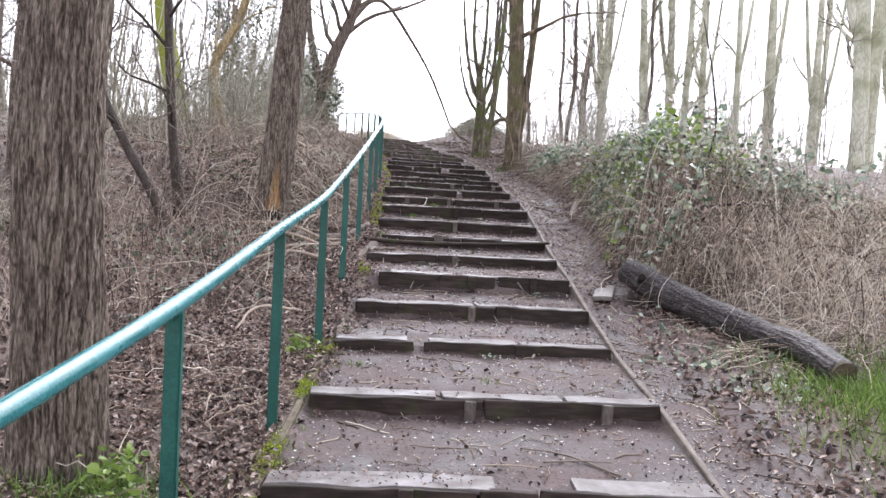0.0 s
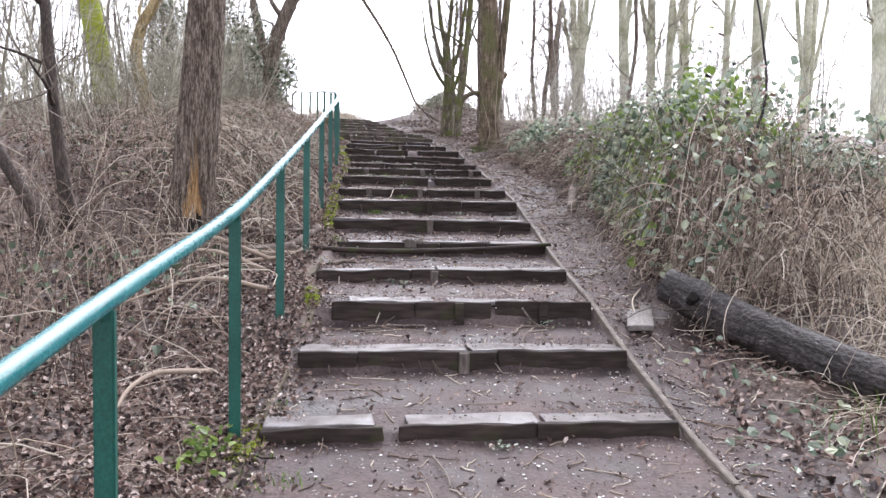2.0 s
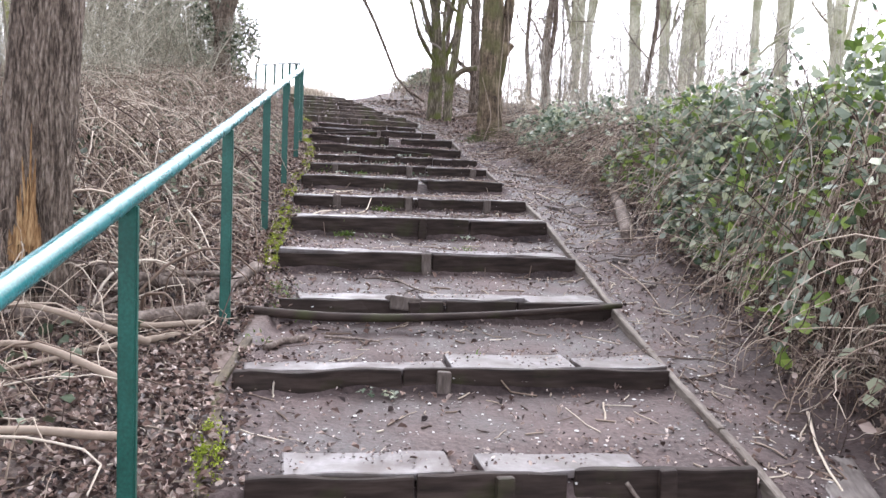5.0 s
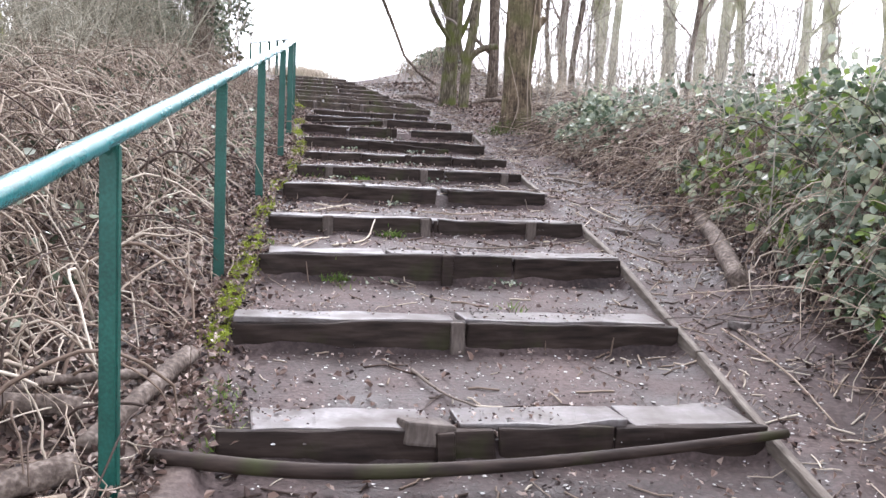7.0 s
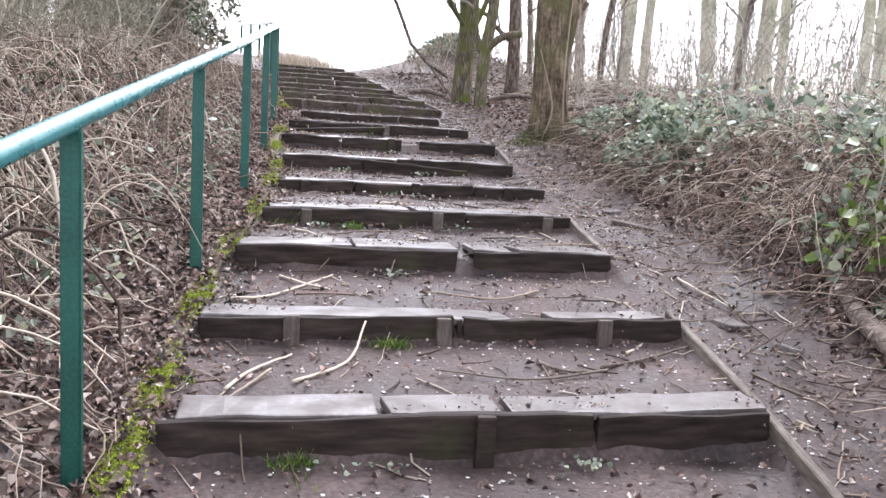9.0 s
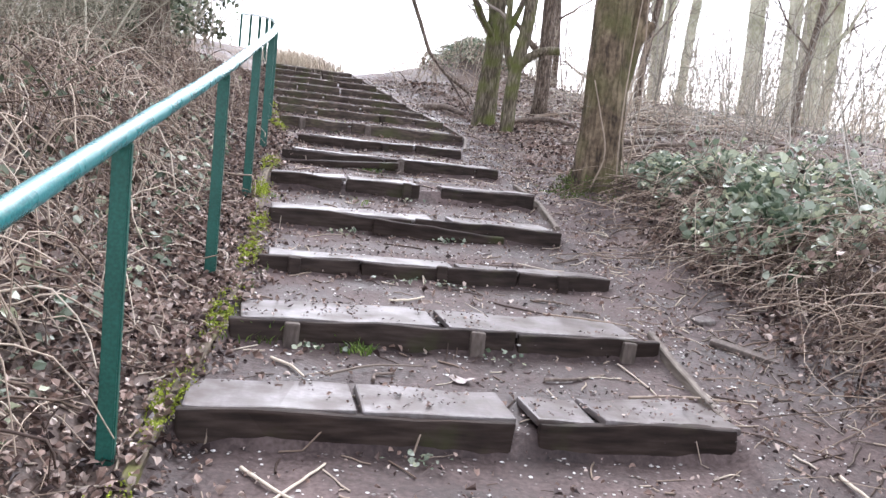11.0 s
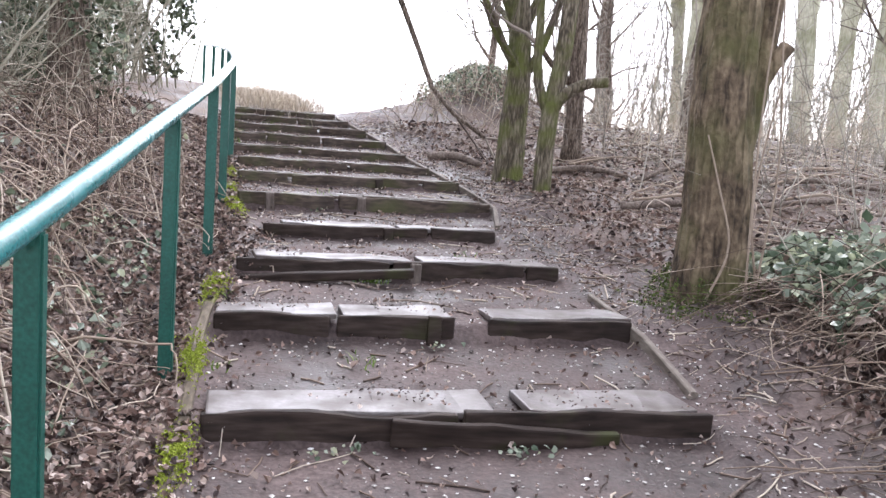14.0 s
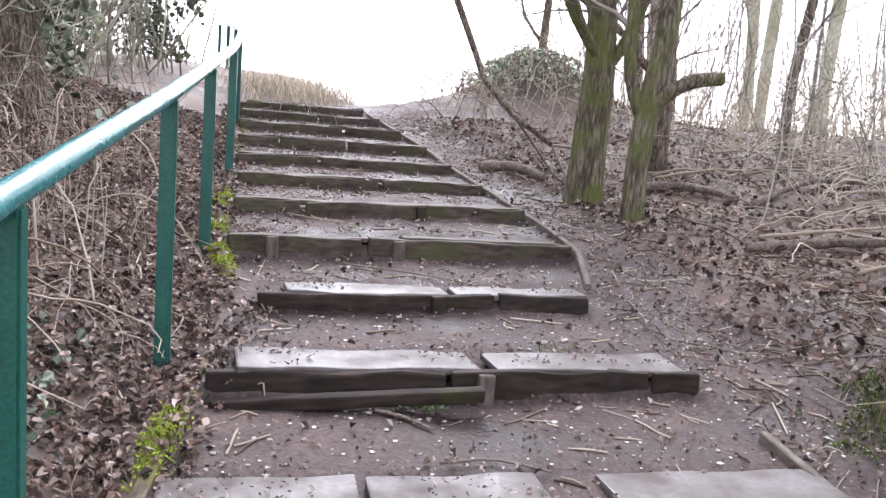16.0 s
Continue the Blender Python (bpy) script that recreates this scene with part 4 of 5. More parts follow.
def stalks(name, label, n, area, lo, hi, rad, mat=None):
    """Thin dry stems that stand nearly upright and nod at the tip."""
    x, y = area(n)
    h = rng.uniform(lo, hi, n) * (0.6 + 0.8 * np.clip(vnoise(x * 1.2, y * 1.2, 51) + 0.5, 0, 1))
    a, lean = rng.uniform(0, 2 * np.pi, n), np.abs(rng.normal(0, 0.28, n))
    u = np.linspace(0, 1, 6)
    out = (lean[:, None] * u + 0.35 * rng.uniform(0, 1, n)[:, None] * u ** 3) * h[:, None]
    P = np.stack([x[:, None] + np.cos(a)[:, None] * out, y[:, None] + np.sin(a)[:, None] * out,
                  ground_z(x, y)[:, None] - 0.02 + h[:, None] * (u - 0.22 * u ** 4)], -1)
    P[:, 1:] += np.cumsum(rng.normal(0, 0.010, (n, 5, 3)), axis=1)
    P[..., 0] = np.minimum(P[..., 0], np.interp(P[..., 1], SY, SL) - 0.15)
    s = Soup()
    s.add(*tubes(P, rad * rng.uniform(0.6, 1.5, n)[:, None] * (1 - 0.55 * u), 4))
    return tagged(s.make(name, mat or m_cane), label, "dry stems", kind="stuff")


def drapes(name, label, n, yr, rad, mat=None):
    """Canes that hang from the front of the bramble mass down to the earth."""
    y = rng.uniform(*yr, n)
    x = foot(y) + rng.uniform(-0.05, 0.75, n)
    h = mound_h(x, y)
    z1 = ground_z(x, y) + h * rng.uniform(0.45, 1.0, n)
    out, side = rng.uniform(0.05, 0.45, n), rng.normal(0, 0.28, n)
    x2, y2 = x - out, y + side - 0.15 * out
    z2 = ground_z(x2, y2) + 0.02 + np.clip(rng.normal(0.05, 0.2, n), 0, 0.5) * h
    u = np.linspace(0, 1, 8)
    P = np.empty((n, 8, 3))
    P[..., 0] = x[:, None] - out[:, None] * np.sin(u * np.pi / 2)
    P[..., 1] = y[:, None] + (y2 - y)[:, None] * u
    P[..., 2] = z1[:, None] + (z2 - z1)[:, None] * u ** 1.7 + 0.10 * h[:, None] * np.sin(np.pi * np.clip(u * 1.8, 0, 1))
    P += np.cumsum(rng.normal(0, 0.012, (n, 8, 3)), axis=1)
    s = Soup()
    s.add(*tubes(P, rad * rng.uniform(0.5, 1.5, n)[:, None] * (1 - 0.5 * u), 4))
    return tagged(s.make(name, mat or m_cane), label, "brambles", kind="stuff")


canes("brambles_left", "brown dry arching bramble canes on the bank", 800, left_bank, 0.30, 0.7, 0.0036, keep_left=True, mat=m_canebrown)
canes("pale_canes_left", "long pale arching canes among leaf litter", 420, left_bank, 0.40, 0.95, 0.0052, keep_left=True)
canes("brambles_left_close", "dry fallen canes beside the handrail", 420, left_close, 0.12, 0.6, 0.0038, keep_left=True)
canes("tangle_left", "tangle of pale dead canes beside the middle stairs", 300, lambda n: (np.interp(yy := rng.uniform(11.2, 16, n), SY, SL) - 0.45 - rng.gamma(2.0, 0.4, n), yy), 0.34, 0.6, 0.0050, keep_left=True)
canes("upper_canes_left", "pale dry canes beside the upper stairs", 330, lambda n: (np.interp(yy := rng.uniform(15, 25, n), SY, SL) - 0.45 - rng.gamma(2.0, 0.5, n), yy), 0.34, 0.7, 0.0050, keep_left=True)
canes("dead_stick_tangle", "thick pale dead sticks tangled beside the handrail", 130, lambda n: (np.interp(yy := rng.uniform(11.2, 15.5, n), SY, SL) - 0.5 - rng.gamma(2.0, 0.33, n), yy), 0.38, 0.75, 0.0085, keep_left=True)
stalks("dry_stalks_left", "thin upright dry stems among leaf litter", 2200, left_bank, 0.15, 0.75, 0.0030)
stalks("brown_stalks_left", "thin brown upright stems on the bank", 900, lambda n: (-1.2 - rng.gamma(2.0, 1.2, n), rng.uniform(5.5, 16, n)), 0.2, 0.9, 0.0030, m_canebrown)
thicket("hedge_left", "dense upright olive-grey hedge of bare twigs", (-5.5, -2.1), (16, 27), 260, 0.6, 1.7, 0.004, 0.011, 18, m_hedge, 0.42)
canes("brambles_right", "drooping dry bramble canes on the bank", 2700, right_mound, 0.9, 1.0, 0.0036, profile=mound_h, mat=m_canebrown)
canes("pale_canes_right", "pale dry stems arching over bramble leaves", 420, right_mound, 1.15, 0.8, 0.0042, profile=mound_h)
drapes("hanging_canes", "pale bramble canes hanging over the bare bank", 420, (8.7, 12.6), 0.0038)
drapes("hanging_canes_brown", "brown bramble canes hanging over the bank", 420, (8.7, 20.6), 0.0034, m_canebrown)
drapes("hanging_canes_upper", "dry canes hanging from the upper brambles", 420, (13.0, 20.7), 0.0040)
canes("brambles_right_low", "dry canes above the fallen log", 1500, lambda n: (rng.uniform(3.2, 7.5, n), rng.uniform(6.8, 11.5, n)), 0.6, 0.7, 0.0042,
      profile=lambda x, y: np.clip((x - foot(y)) / 0.8, 0.06, 1))
canes("straw_canes", "pale straw-coloured stems above the fallen log", 1100, lambda n: (rng.uniform(3.0, 6.8, n), rng.uniform(6.9, 10.6, n)), 0.62, 0.6, 0.0034, mat=m_drygrass,
      profile=lambda x, y: np.clip((x - foot(y)) / 0.8, 0.06, 1))
canes("brambles_right_upper", "low dry canes and dead sticks on the slope", 260, right_upper, 0.13, 0.7, 0.006)
canes("slope_canes", "low pale dry canes over the crest slope", 330, lambda n: (rng.uniform(3.5, 11, n), rng.uniform(23, 33, n)), 0.25, 0.8, 0.005, mat=m_drygrass)
canes("brambles_crest", "dry canes on the mound at the crest", 500, lambda n: (rng.normal(2.5, 0.8, n), rng.normal(29.3, 1.0, n)), 0.5, 0.6, 0.004)


def hedge_leaves(name, label, n, area, hlo, hhi, size, mat, cat="bramble leaves", patch=None):
    x, y = area(n)
    z = ground_z(x, y) + rng.uniform(hlo, hhi, n)
    if patch:
        keep = vnoise(x * patch[0], y * patch[0], patch[1]) + 0.25 * vnoise(x * 4, z * 4, 9) > patch[2]
        x, y, z = x[keep], y[keep], z[keep]
    v, f = leaf_soup(np.stack([x, y, z], -1), size, 0.6, 0.12, 0.75)
    return tagged(link_mesh(name, v, f, mat), label, cat, kind="stuff")


def on_mound(name, label, n, xr, yr, size, mat, patch, depth=0.35, lift=0.0):
    """Leaves on the outside of the bramble mass, in uneven patches."""
    x, y = rng.uniform(*xr, n), rng.uniform(*yr, n)
    h = mound_h(x, y)
    keep = (vnoise(x * 0.8, y * 0.8, 4) + 0.5 * vnoise(x * 2.6, y * 2.6, 6) > patch) & (h > 0.12) & (x - foot(y) > 0.42)
    x, y, h = x[keep], y[keep], h[keep]
    z = ground_z(x, y) + lift * rng.uniform(0, 1, len(x)) + h * (0.92 + 0.22 * rng.normal(0, 1, len(x))) - depth * rng.uniform(0, 1, len(x)) ** 2
    v, f = leaf_soup(np.stack([x, y, z], -1), size, 0.5, 0.12, 0.75)
    return tagged(link_mesh(name, v, f, mat), label, "bramble leaves", kind="stuff")


on_mound("bramble_leaves", "glossy green and grey bramble leaves on the bank", 30000, (2.9, 7.7), (12.8, 21.2), 0.075, m_leafgreen, -0.18)
on_mound("bramble_leaves_lower", "patches of green and grey leaves on brambles", 8000, (2.9, 7.7), (9.8, 13.2), 0.08, m_leafgreen, 0.0)
on_mound("bramble_leaves_bright", "bright green leaves on the bramble bank", 1900, (2.85, 4.6), (10.2, 13.0), 0.078, m_leafbright, 0.05, 0.6, 0.45)
on_mound("bramble_leaves_dead", "withered brown leaves caught in brambles", 10500, (2.9, 7.7), (9.8, 21), 0.065, m_leafdead, -0.2, 0.7)
def front_leaves(name, label, n, yr, lo, hi, size, mat, patch, seed):
    """Leaves on the face of the bramble mass, in uneven patches."""
    y = rng.uniform(*yr, n)
    x = foot(y) + rng.uniform(-0.12, 0.55, n)
    h = mound_h(x, y)
    k = rng.uniform(lo, hi, n)
    keep = (vnoise(y * 1.3, k * 2.5, seed) + 0.4 * vnoise(y * 4.0, k * 6, seed + 1) + 0.35 * (k - 0.6) > patch) & (h > 0.15)
    x, y, z = x[keep], y[keep], (ground_z(x, y) + h * k)[keep]
    v, f = leaf_soup(np.stack([x - 0.10 * rng.uniform(0, 1, len(x)), y, z], -1), size, 0.7, 0.12, 0.75)
    return tagged(link_mesh(name, v, f, mat), label, "bramble leaves", kind="stuff")


front_leaves("bramble_leaves_face", "grey-green glossy leaves on the bramble face", 4600, (14.3, 20.9), 0.70, 1.15, 0.078, m_leafgreen, 0.02, 61)
front_leaves("bramble_leaves_overhang", "grey-green leaves on the overhanging bramble top", 2600, (11.6, 14.5), 0.74, 1.15, 0.08, m_leafgreen, 0.02, 73)
front_leaves("bramble_leaves_nose", "scattered green leaves over hanging canes", 750, (9.0, 11.8), 0.66, 1.2, 0.08, m_leafgreen, 0.08, 64)
front_leaves("bramble_leaves_face_bright", "bright green leaves on the bramble face", 1300, (10.2, 15.5), 0.62, 1.2, 0.08, m_leafbright, 0.10, 67)
front_leaves("bramble_leaves_face_dead", "withered brown leaves in the hanging canes", 2600, (8.8, 20.8), 0.15, 1.0, 0.06, m_leafdead, 0.0, 70)
def leafy_sprays(name, label, n, xr, yr, hlo, hhi, per, mat_leaf):
    """Upright bramble shoots that stand above the mass, each with a few leaves."""
    x, y = rng.uniform(*xr, n), rng.uniform(*yr, n)
    base = ground_z(x, y) + 0.6 * mound_h(x, y)
    h = rng.uniform(hlo, hhi, n)
    a = rng.uniform(0, 2 * np.pi, n)
    u = np.linspace(0, 1, 7)
    out = rng.uniform(0.05, 0.5, n)[:, None] * u ** 2
    P = np.stack([x[:, None] + np.cos(a)[:, None] * out, y[:, None] + np.sin(a)[:, None] * out, base[:, None] + h[:, None] * (u - 0.18 * u ** 4)], -1)
    P[:, 1:] += np.cumsum(rng.normal(0, 0.014, (n, 6, 3)), axis=1)
    s = Soup()
    s.add(*tubes(P, 0.0045 * rng.uniform(0.7, 1.3, n)[:, None] * (1 - 0.6 * u), 4))
    tagged(s.make(name + "_stems", m_canebrown), "thin brown shoots above the brambles", "brambles", kind="stuff")
    who, at = rng.integers(0, n, n * per), rng.integers(3, 7, n * per)
    v, f = leaf_soup(P[who, at] + rng.normal(0, 0.05, (n * per, 3)), 0.075, 0.9, 0.12, 0.75)
    return tagged(link_mesh(name, v, f, mat_leaf), label, "bramble leaves", kind="stuff")


leafy_sprays("bramble_sprays", "sparse grey-green leaves on tall shoots", 46, (3.2, 5.4), (9.2, 13.2), 0.7, 1.35, 8, m_leafgreen)
leafy_sprays("bramble_sprays_bright", "sparse bright leaves on tall shoots", 16, (2.95, 4.0), (10.4, 12.4), 0.6, 1.1, 9, m_leafbright)
leafy_sprays("bramble_sprays_upper", "sparse leaves on shoots of the upper brambles", 30, (3.3, 5.2), (13.5, 20.2), 0.4, 0.85, 6, m_leafgreen)
hedge_leaves("bramble_leaves_low", "scattered green leaves low in the brambles", 200, right_mound, 0.05, 0.45, 0.07, m_leafgreen)
hedge_leaves("ivy_leaves_left", "scattered dark ivy among dry canes", 2600, left_bank, 0.02, 0.22, 0.065, m_ivy, "ivy", (0.7, 17, 0.02))
hedge_leaves("green_leaves_left", "fresh green leaves among dry canes", 900, left_bank, 0.02, 0.25, 0.06, m_leafgreen, "ivy", (0.9, 23, 0.12))
hedge_leaves("crest_bush_leaves", "grey-green bush on the crest mound", 3000, lambda n: (2.55 + 0.95 * (q := rng.uniform(-1, 1, n)) * np.sqrt(rng.uniform(0, 1, n)), rng.normal(29.7, 0.45, n)), 0.0, 0.26, 0.05, m_leafgreen, "bush")


def ivy_mass(name, label, cx, cy, rx, ry, h0, h1, n, mat):
    a = rng.uniform(0, 2 * np.pi, n)
    r = np.sqrt(rng.uniform(0.15, 1, n))
    x, y = cx + rx * r * np.cos(a), cy + ry * r * np.sin(a)
    z = ground_z(x, y) + rng.uniform(h0, h1, n)
    keep = vnoise(x * 2.1 + z * 1.7, y * 2.1 - z * 1.3, 8) > -0.05
    v, f = leaf_soup(np.stack([x, y, z], -1)[keep], 0.075, 0.8, 0.1, 0.8)
    return tagged(link_mesh(name, v, f, mat), label, "ivy", kind="stuff")


ivy_mass("ivy_clump", "dark ivy climbing the crest tree", -2.25, 24.2, 0.5, 0.45, 0.2, 2.6, 1500, m_ivy)
ivy_mass("ivy_clump_thicket", "dark ivy in the thicket near the top", -4.2, 25.5, 1.6, 1.2, 0.6, 3.6, 6500, m_ivy)
ivy_mass("ivy_far", "dark ivy hedge beyond the top steps", -3.2, 30.5, 1.15, 1.0, 0.2, 1.9, 6500, m_ivy)
ivy_mass("ivy_hedge", "grey-green ivy and twigs near the top", -2.9, 25.2, 1.0, 0.9, 0.3, 2.1, 5000, m_leafgreen)


def scatter_leaves(name, label, n, area, size):
    x, y = area(n)
    z = ground_z(x, y) + rng.uniform(0.004, 0.03, n)
    v, f = leaf_soup(np.stack([x, y, z], -1), size, 0.5, 0.3, 0.62)
    return tagged(link_mesh(name, v, f, m_leafdead), label, "leaf litter", kind="stuff")


scatter_leaves("leaf_litter_left", "brown wet dead leaves on the bank", 60000, lambda n: (np.interp(yy := rng.uniform(2.0, 27, n), SY, SL) - 0.10 - np.abs(rng.normal(0, 1.1, n)), yy), 0.035)
scatter_leaves("leaf_litter_left_far", "brown dead leaves under the bank brush", 26000, lambda n: (-1.2 - rng.gamma(2.2, 1.3, n), rng.uniform(4, 24, n)), 0.045)
scatter_leaves("leaf_litter_verge", "small brown leaf scraps on the muddy verge", 11000, lambda n: (np.interp(yy := rng.uniform(3.0, 28, n), SY, SR) + 0.03 + rng.beta(1.2, 1.0, n) * 1.5, yy), 0.026)
scatter_leaves("leaf_scraps_steps", "small leaf scraps trodden into the treads", 6000, lambda n: (np.interp(yy := rng.uniform(3.0, 28, n), SY, SL) + rng.beta(0.8, 0.9, n) * 2.5, yy), 0.020)
scatter_leaves("leaf_litter_right", "brown dead leaves beside the stairs", 8500, lambda n: (np.interp(yy := rng.uniform(3.0, 28, n), SY, SR) + np.interp(yy, [8, 9.5, 15, 17.5], [0.35, 0.8, 0.9, 0.7]) + np.abs(rng.normal(0, 1.2, n)), yy), 0.05)
scatter_leaves("leaf_litter_steps", "scattered dead leaves on the treads", 2300, lambda n: (np.interp(yy := rng.uniform(3.0, 28, n), SY, SL) + rng.beta(0.6, 0.8, n) * 2.5, yy), 0.035)


scatter_leaves("leaf_litter_slope", "brown dead leaves over the crest slope", 4000, lambda n: (3.2 + np.abs(rng.normal(0, 3.0, n)), rng.uniform(20.5, 33, n)), 0.05)


scatter_leaves("leaf_litter_bramble_foot", "dark wet leaves under the bramble edge", 2200, lambda n: (np.interp(yy := rng.uniform(9.5, 20, n), SY, SR) + 0.75 + np.abs(rng.normal(0, 0.5, n)), yy), 0.04)


def edge_litter(n):
    """Leaves and crumbs fallen over the edging beside the handrail."""
    t = rng.uniform(2.6, 28.0, n)
    x = np.interp(t, SY, SL) - 0.03 + rng.normal(0, 0.07, n)
    y = t + skew(t) * (x - XC)
    on = np.abs(x - np.interp(t, SY, SL) + 0.055) < 0.035
    keep = vnoise(t * 1.6, x * 2, 41) > -0.12
    z = np.where(on, np.maximum(slope(t) + 0.02, ground_z(x, y)), ground_z(x, y)) + rng.uniform(0.004, 0.02, n)
    v, f = leaf_soup(np.stack([x, y, z], -1)[keep], 0.036, 0.4, 0.3, 0.62)
    return tagged(link_mesh("leaf_litter_edge", v, f, m_leafdead), "dead leaves spilled over the mossy edging", "leaf litter", kind="stuff")


edge_litter(5200)


def slab_litter(name, label, n, size, mat):
    """Leaf scraps and crumbs blown onto the slabs."""
    i = rng.integers(0, len(SY), n)
    x = SL[i] + rng.beta(0.8, 0.8, n) * (SR[i] - SL[i])
    t = SY[i] + 0.03 + 0.36 * rng.uniform(0, 1, n) ** 0.8
    y = t + skew(t) * (x - XC)
    keep = vnoise(x * 3.0, t * 3.0, 91) + 0.4 * vnoise(x * 9, t * 9, 92) > 0.0
    z = np.maximum(SZ[i] + 0.007, land(x, t)) + rng.uniform(0, 0.006, n)
    v, f = leaf_soup(np.stack([x, y, z], -1)[keep], size, 0.3, 0.2, 0.7)
    return tagged(link_mesh(name, v, f, mat), label, "leaf litter", kind="stuff")


slab_litter("leaf_scraps_slabs", "small wet leaf scraps on the slabs", 5200, 0.020, m_leafdead)
slab_litter("mud_crumbs_slabs", "smears of mud crumbs on the slabs", 9000, 0.013, m_crumb)


def pebbles(name, label, n, area, size, mat=None, cat="chippings"):
    x, y = area(n)
    z = ground_z(x, y)
    s = size * np.clip(rng.lognormal(0, 0.5, n), 0.4, 2.2)
    base = np.array([[1, 0, 0], [0, 1, 0], [-1, 0, 0], [0, -1, 0], [0.25, 0.15, 0.38], [0, 0, -0.5]])
    v = base[None] * (s[:, None, None] * rng.uniform(0.6, 1.2, (n, 6, 1)))
    a = rng.uniform(0, 6.28, n)
    c, q = np.cos(a)[:, None], np.sin(a)[:, None]
    v = np.stack([v[..., 0] * c - v[..., 1] * q, v[..., 0] * q + v[..., 1] * c, v[..., 2]], -1) + np.stack([x, y, z + s * 0.3], -1)[:, None, :]
    f = np.array([[0, 1, 4], [1, 2, 4], [2, 3, 4], [3, 0, 4], [1, 0, 5], [2, 1, 5], [3, 2, 5], [0, 3, 5]])[None] + (np.arange(n) * 6)[:, None, None]
    return tagged(link_mesh(name, v.reshape(-1, 3), f.reshape(-1, 3), mat or m_pebble), label, cat, kind="stuff")


pebbles("chippings", "pale chippings trodden into the earth treads", 18000, lambda n: (np.interp(yy := rng.uniform(2.5, 28.5, n), SY, SL) + rng.beta(1.1, 1.0, n) * 2.7, yy), 0.0058)
pebbles("pale_flakes", "larger white chips lying on the treads", 1500, lambda n: (np.interp(yy := rng.triangular(3.0, 24, 28.0, n), SY, SL) + rng.uniform(-0.1, 1, n) * 2.6, yy), 0.0082)
pebbles("chippings_path", "pale chips in the earth beside the stairs", 5000, lambda n: (np.interp(yy := rng.uniform(3, 28.5, n), SY, SR) + np.abs(rng.normal(0, 0.6, n)), yy), 0.0055)
pebbles("earth_crumbs", "dark crumbs of wet earth on treads and path", 14000, lambda n: (np.interp(yy := rng.uniform(2.5, 28.5, n), SY, SL) + rng.uniform(0, 1, n) * 4.2, yy), 0.0048, m_crumb, "earth")


def grass(name, label, n, area, h, mat):
    x, y = area(n)
    z = ground_z(x, y) - 0.01
    a = rng.uniform(0, 6.28, n)
    hh = h * rng.uniform(0.5, 1.3, n)
    w = 0.004
    lean = rng.normal(0, 0.6, (n, 2)) * hh[:, None]
    p0 = np.stack([x - w * np.cos(a), y - w * np.sin(a), z], -1)
    p1 = np.stack([x + w * np.cos(a), y + w * np.sin(a), z], -1)
    m0 = np.stack([x - w * 0.8 * np.cos(a) + lean[:, 0] * 0.35, y - w * 0.8 * np.sin(a) + lean[:, 1] * 0.35, z + hh * 0.6], -1)
    m1 = np.stack([x + w * 0.8 * np.cos(a) + lean[:, 0] * 0.35, y + w * 0.8 * np.sin(a) + lean[:, 1] * 0.35, z + hh * 0.6], -1)
    tip = np.stack([x + lean[:, 0], y + lean[:, 1], z + hh], -1)
    v = np.stack([p0, p1, m1, m0, tip], 1)
    f = []
    for k in range(n):
        f += [[5 * k, 5 * k + 1, 5 * k + 2, 5 * k + 3], [5 * k + 3, 5 * k + 2, 5 * k + 4]]
    return tagged(link_mesh(name, v.reshape(-1, 3), f, mat), label, "grass", kind="stuff")


grass("grass_patch", "fresh green grass beside the fallen log", 5200, lambda n: (rng.normal(3.9, 0.5, n), rng.normal(5.6, 0.7, n)), 0.17, m_grass)
grass("grass_tufts_left", "green tufts at the foot of the oak", 480, lambda n: (rng.normal(-1.4, 0.22, n), rng.normal(4.05, 0.2, n)), 0.12, m_grass)
hedge_leaves("oak_foot_leaves", "yellow-green leaves at the foot of the oak", 120, lambda n: (rng.normal(-1.27, 0.06, n), rng.normal(4.12, 0.12, n)), 0.02, 0.20, 0.05, m_leafbright, "weeds")
hedge_leaves("rail_weeds", "yellow-green weeds beside a handrail post", 70, lambda n: (rng.normal(-0.72, 0.07, n), rng.normal(6.9, 0.16, n)), 0.01, 0.12, 0.045, m_leafbright, "weeds")
grass("dry_crest_grass", "tall dry straw-coloured grass on the crest", 2600, lambda n: (rng.normal(-0.75, 0.4, n), rng.normal(30.0, 0.8, n)), 0.3, m_drygrass)
grass("riser_grass", "small green grass tufts at the risers", 420, lambda n: (np.array([0.45, -0.02, 0.62, 0.25, 0.55])[(k := rng.integers(0, 5, n))] + rng.normal(0, 0.05, n), np.array([16.66, 16.68, 14.68, 13.68, 20.95])[k] + rng.normal(0, 0.025, n)), 0.055, m_grass)
tuft_t = rng.uniform(4, 28, 46)
tuft_x = np.interp(tuft_t, SY, SL)
grass("step_weeds", "small green weeds on the steps", 800, lambda n: ((tuft_x[(k := rng.integers(0, 46, n))] + (k % 3 == 0) * (k % 7) * 0.25 + rng.normal(0, 0.05, n)), tuft_t[k] + rng.normal(0, 0.06, n)), 0.05, m_grass)


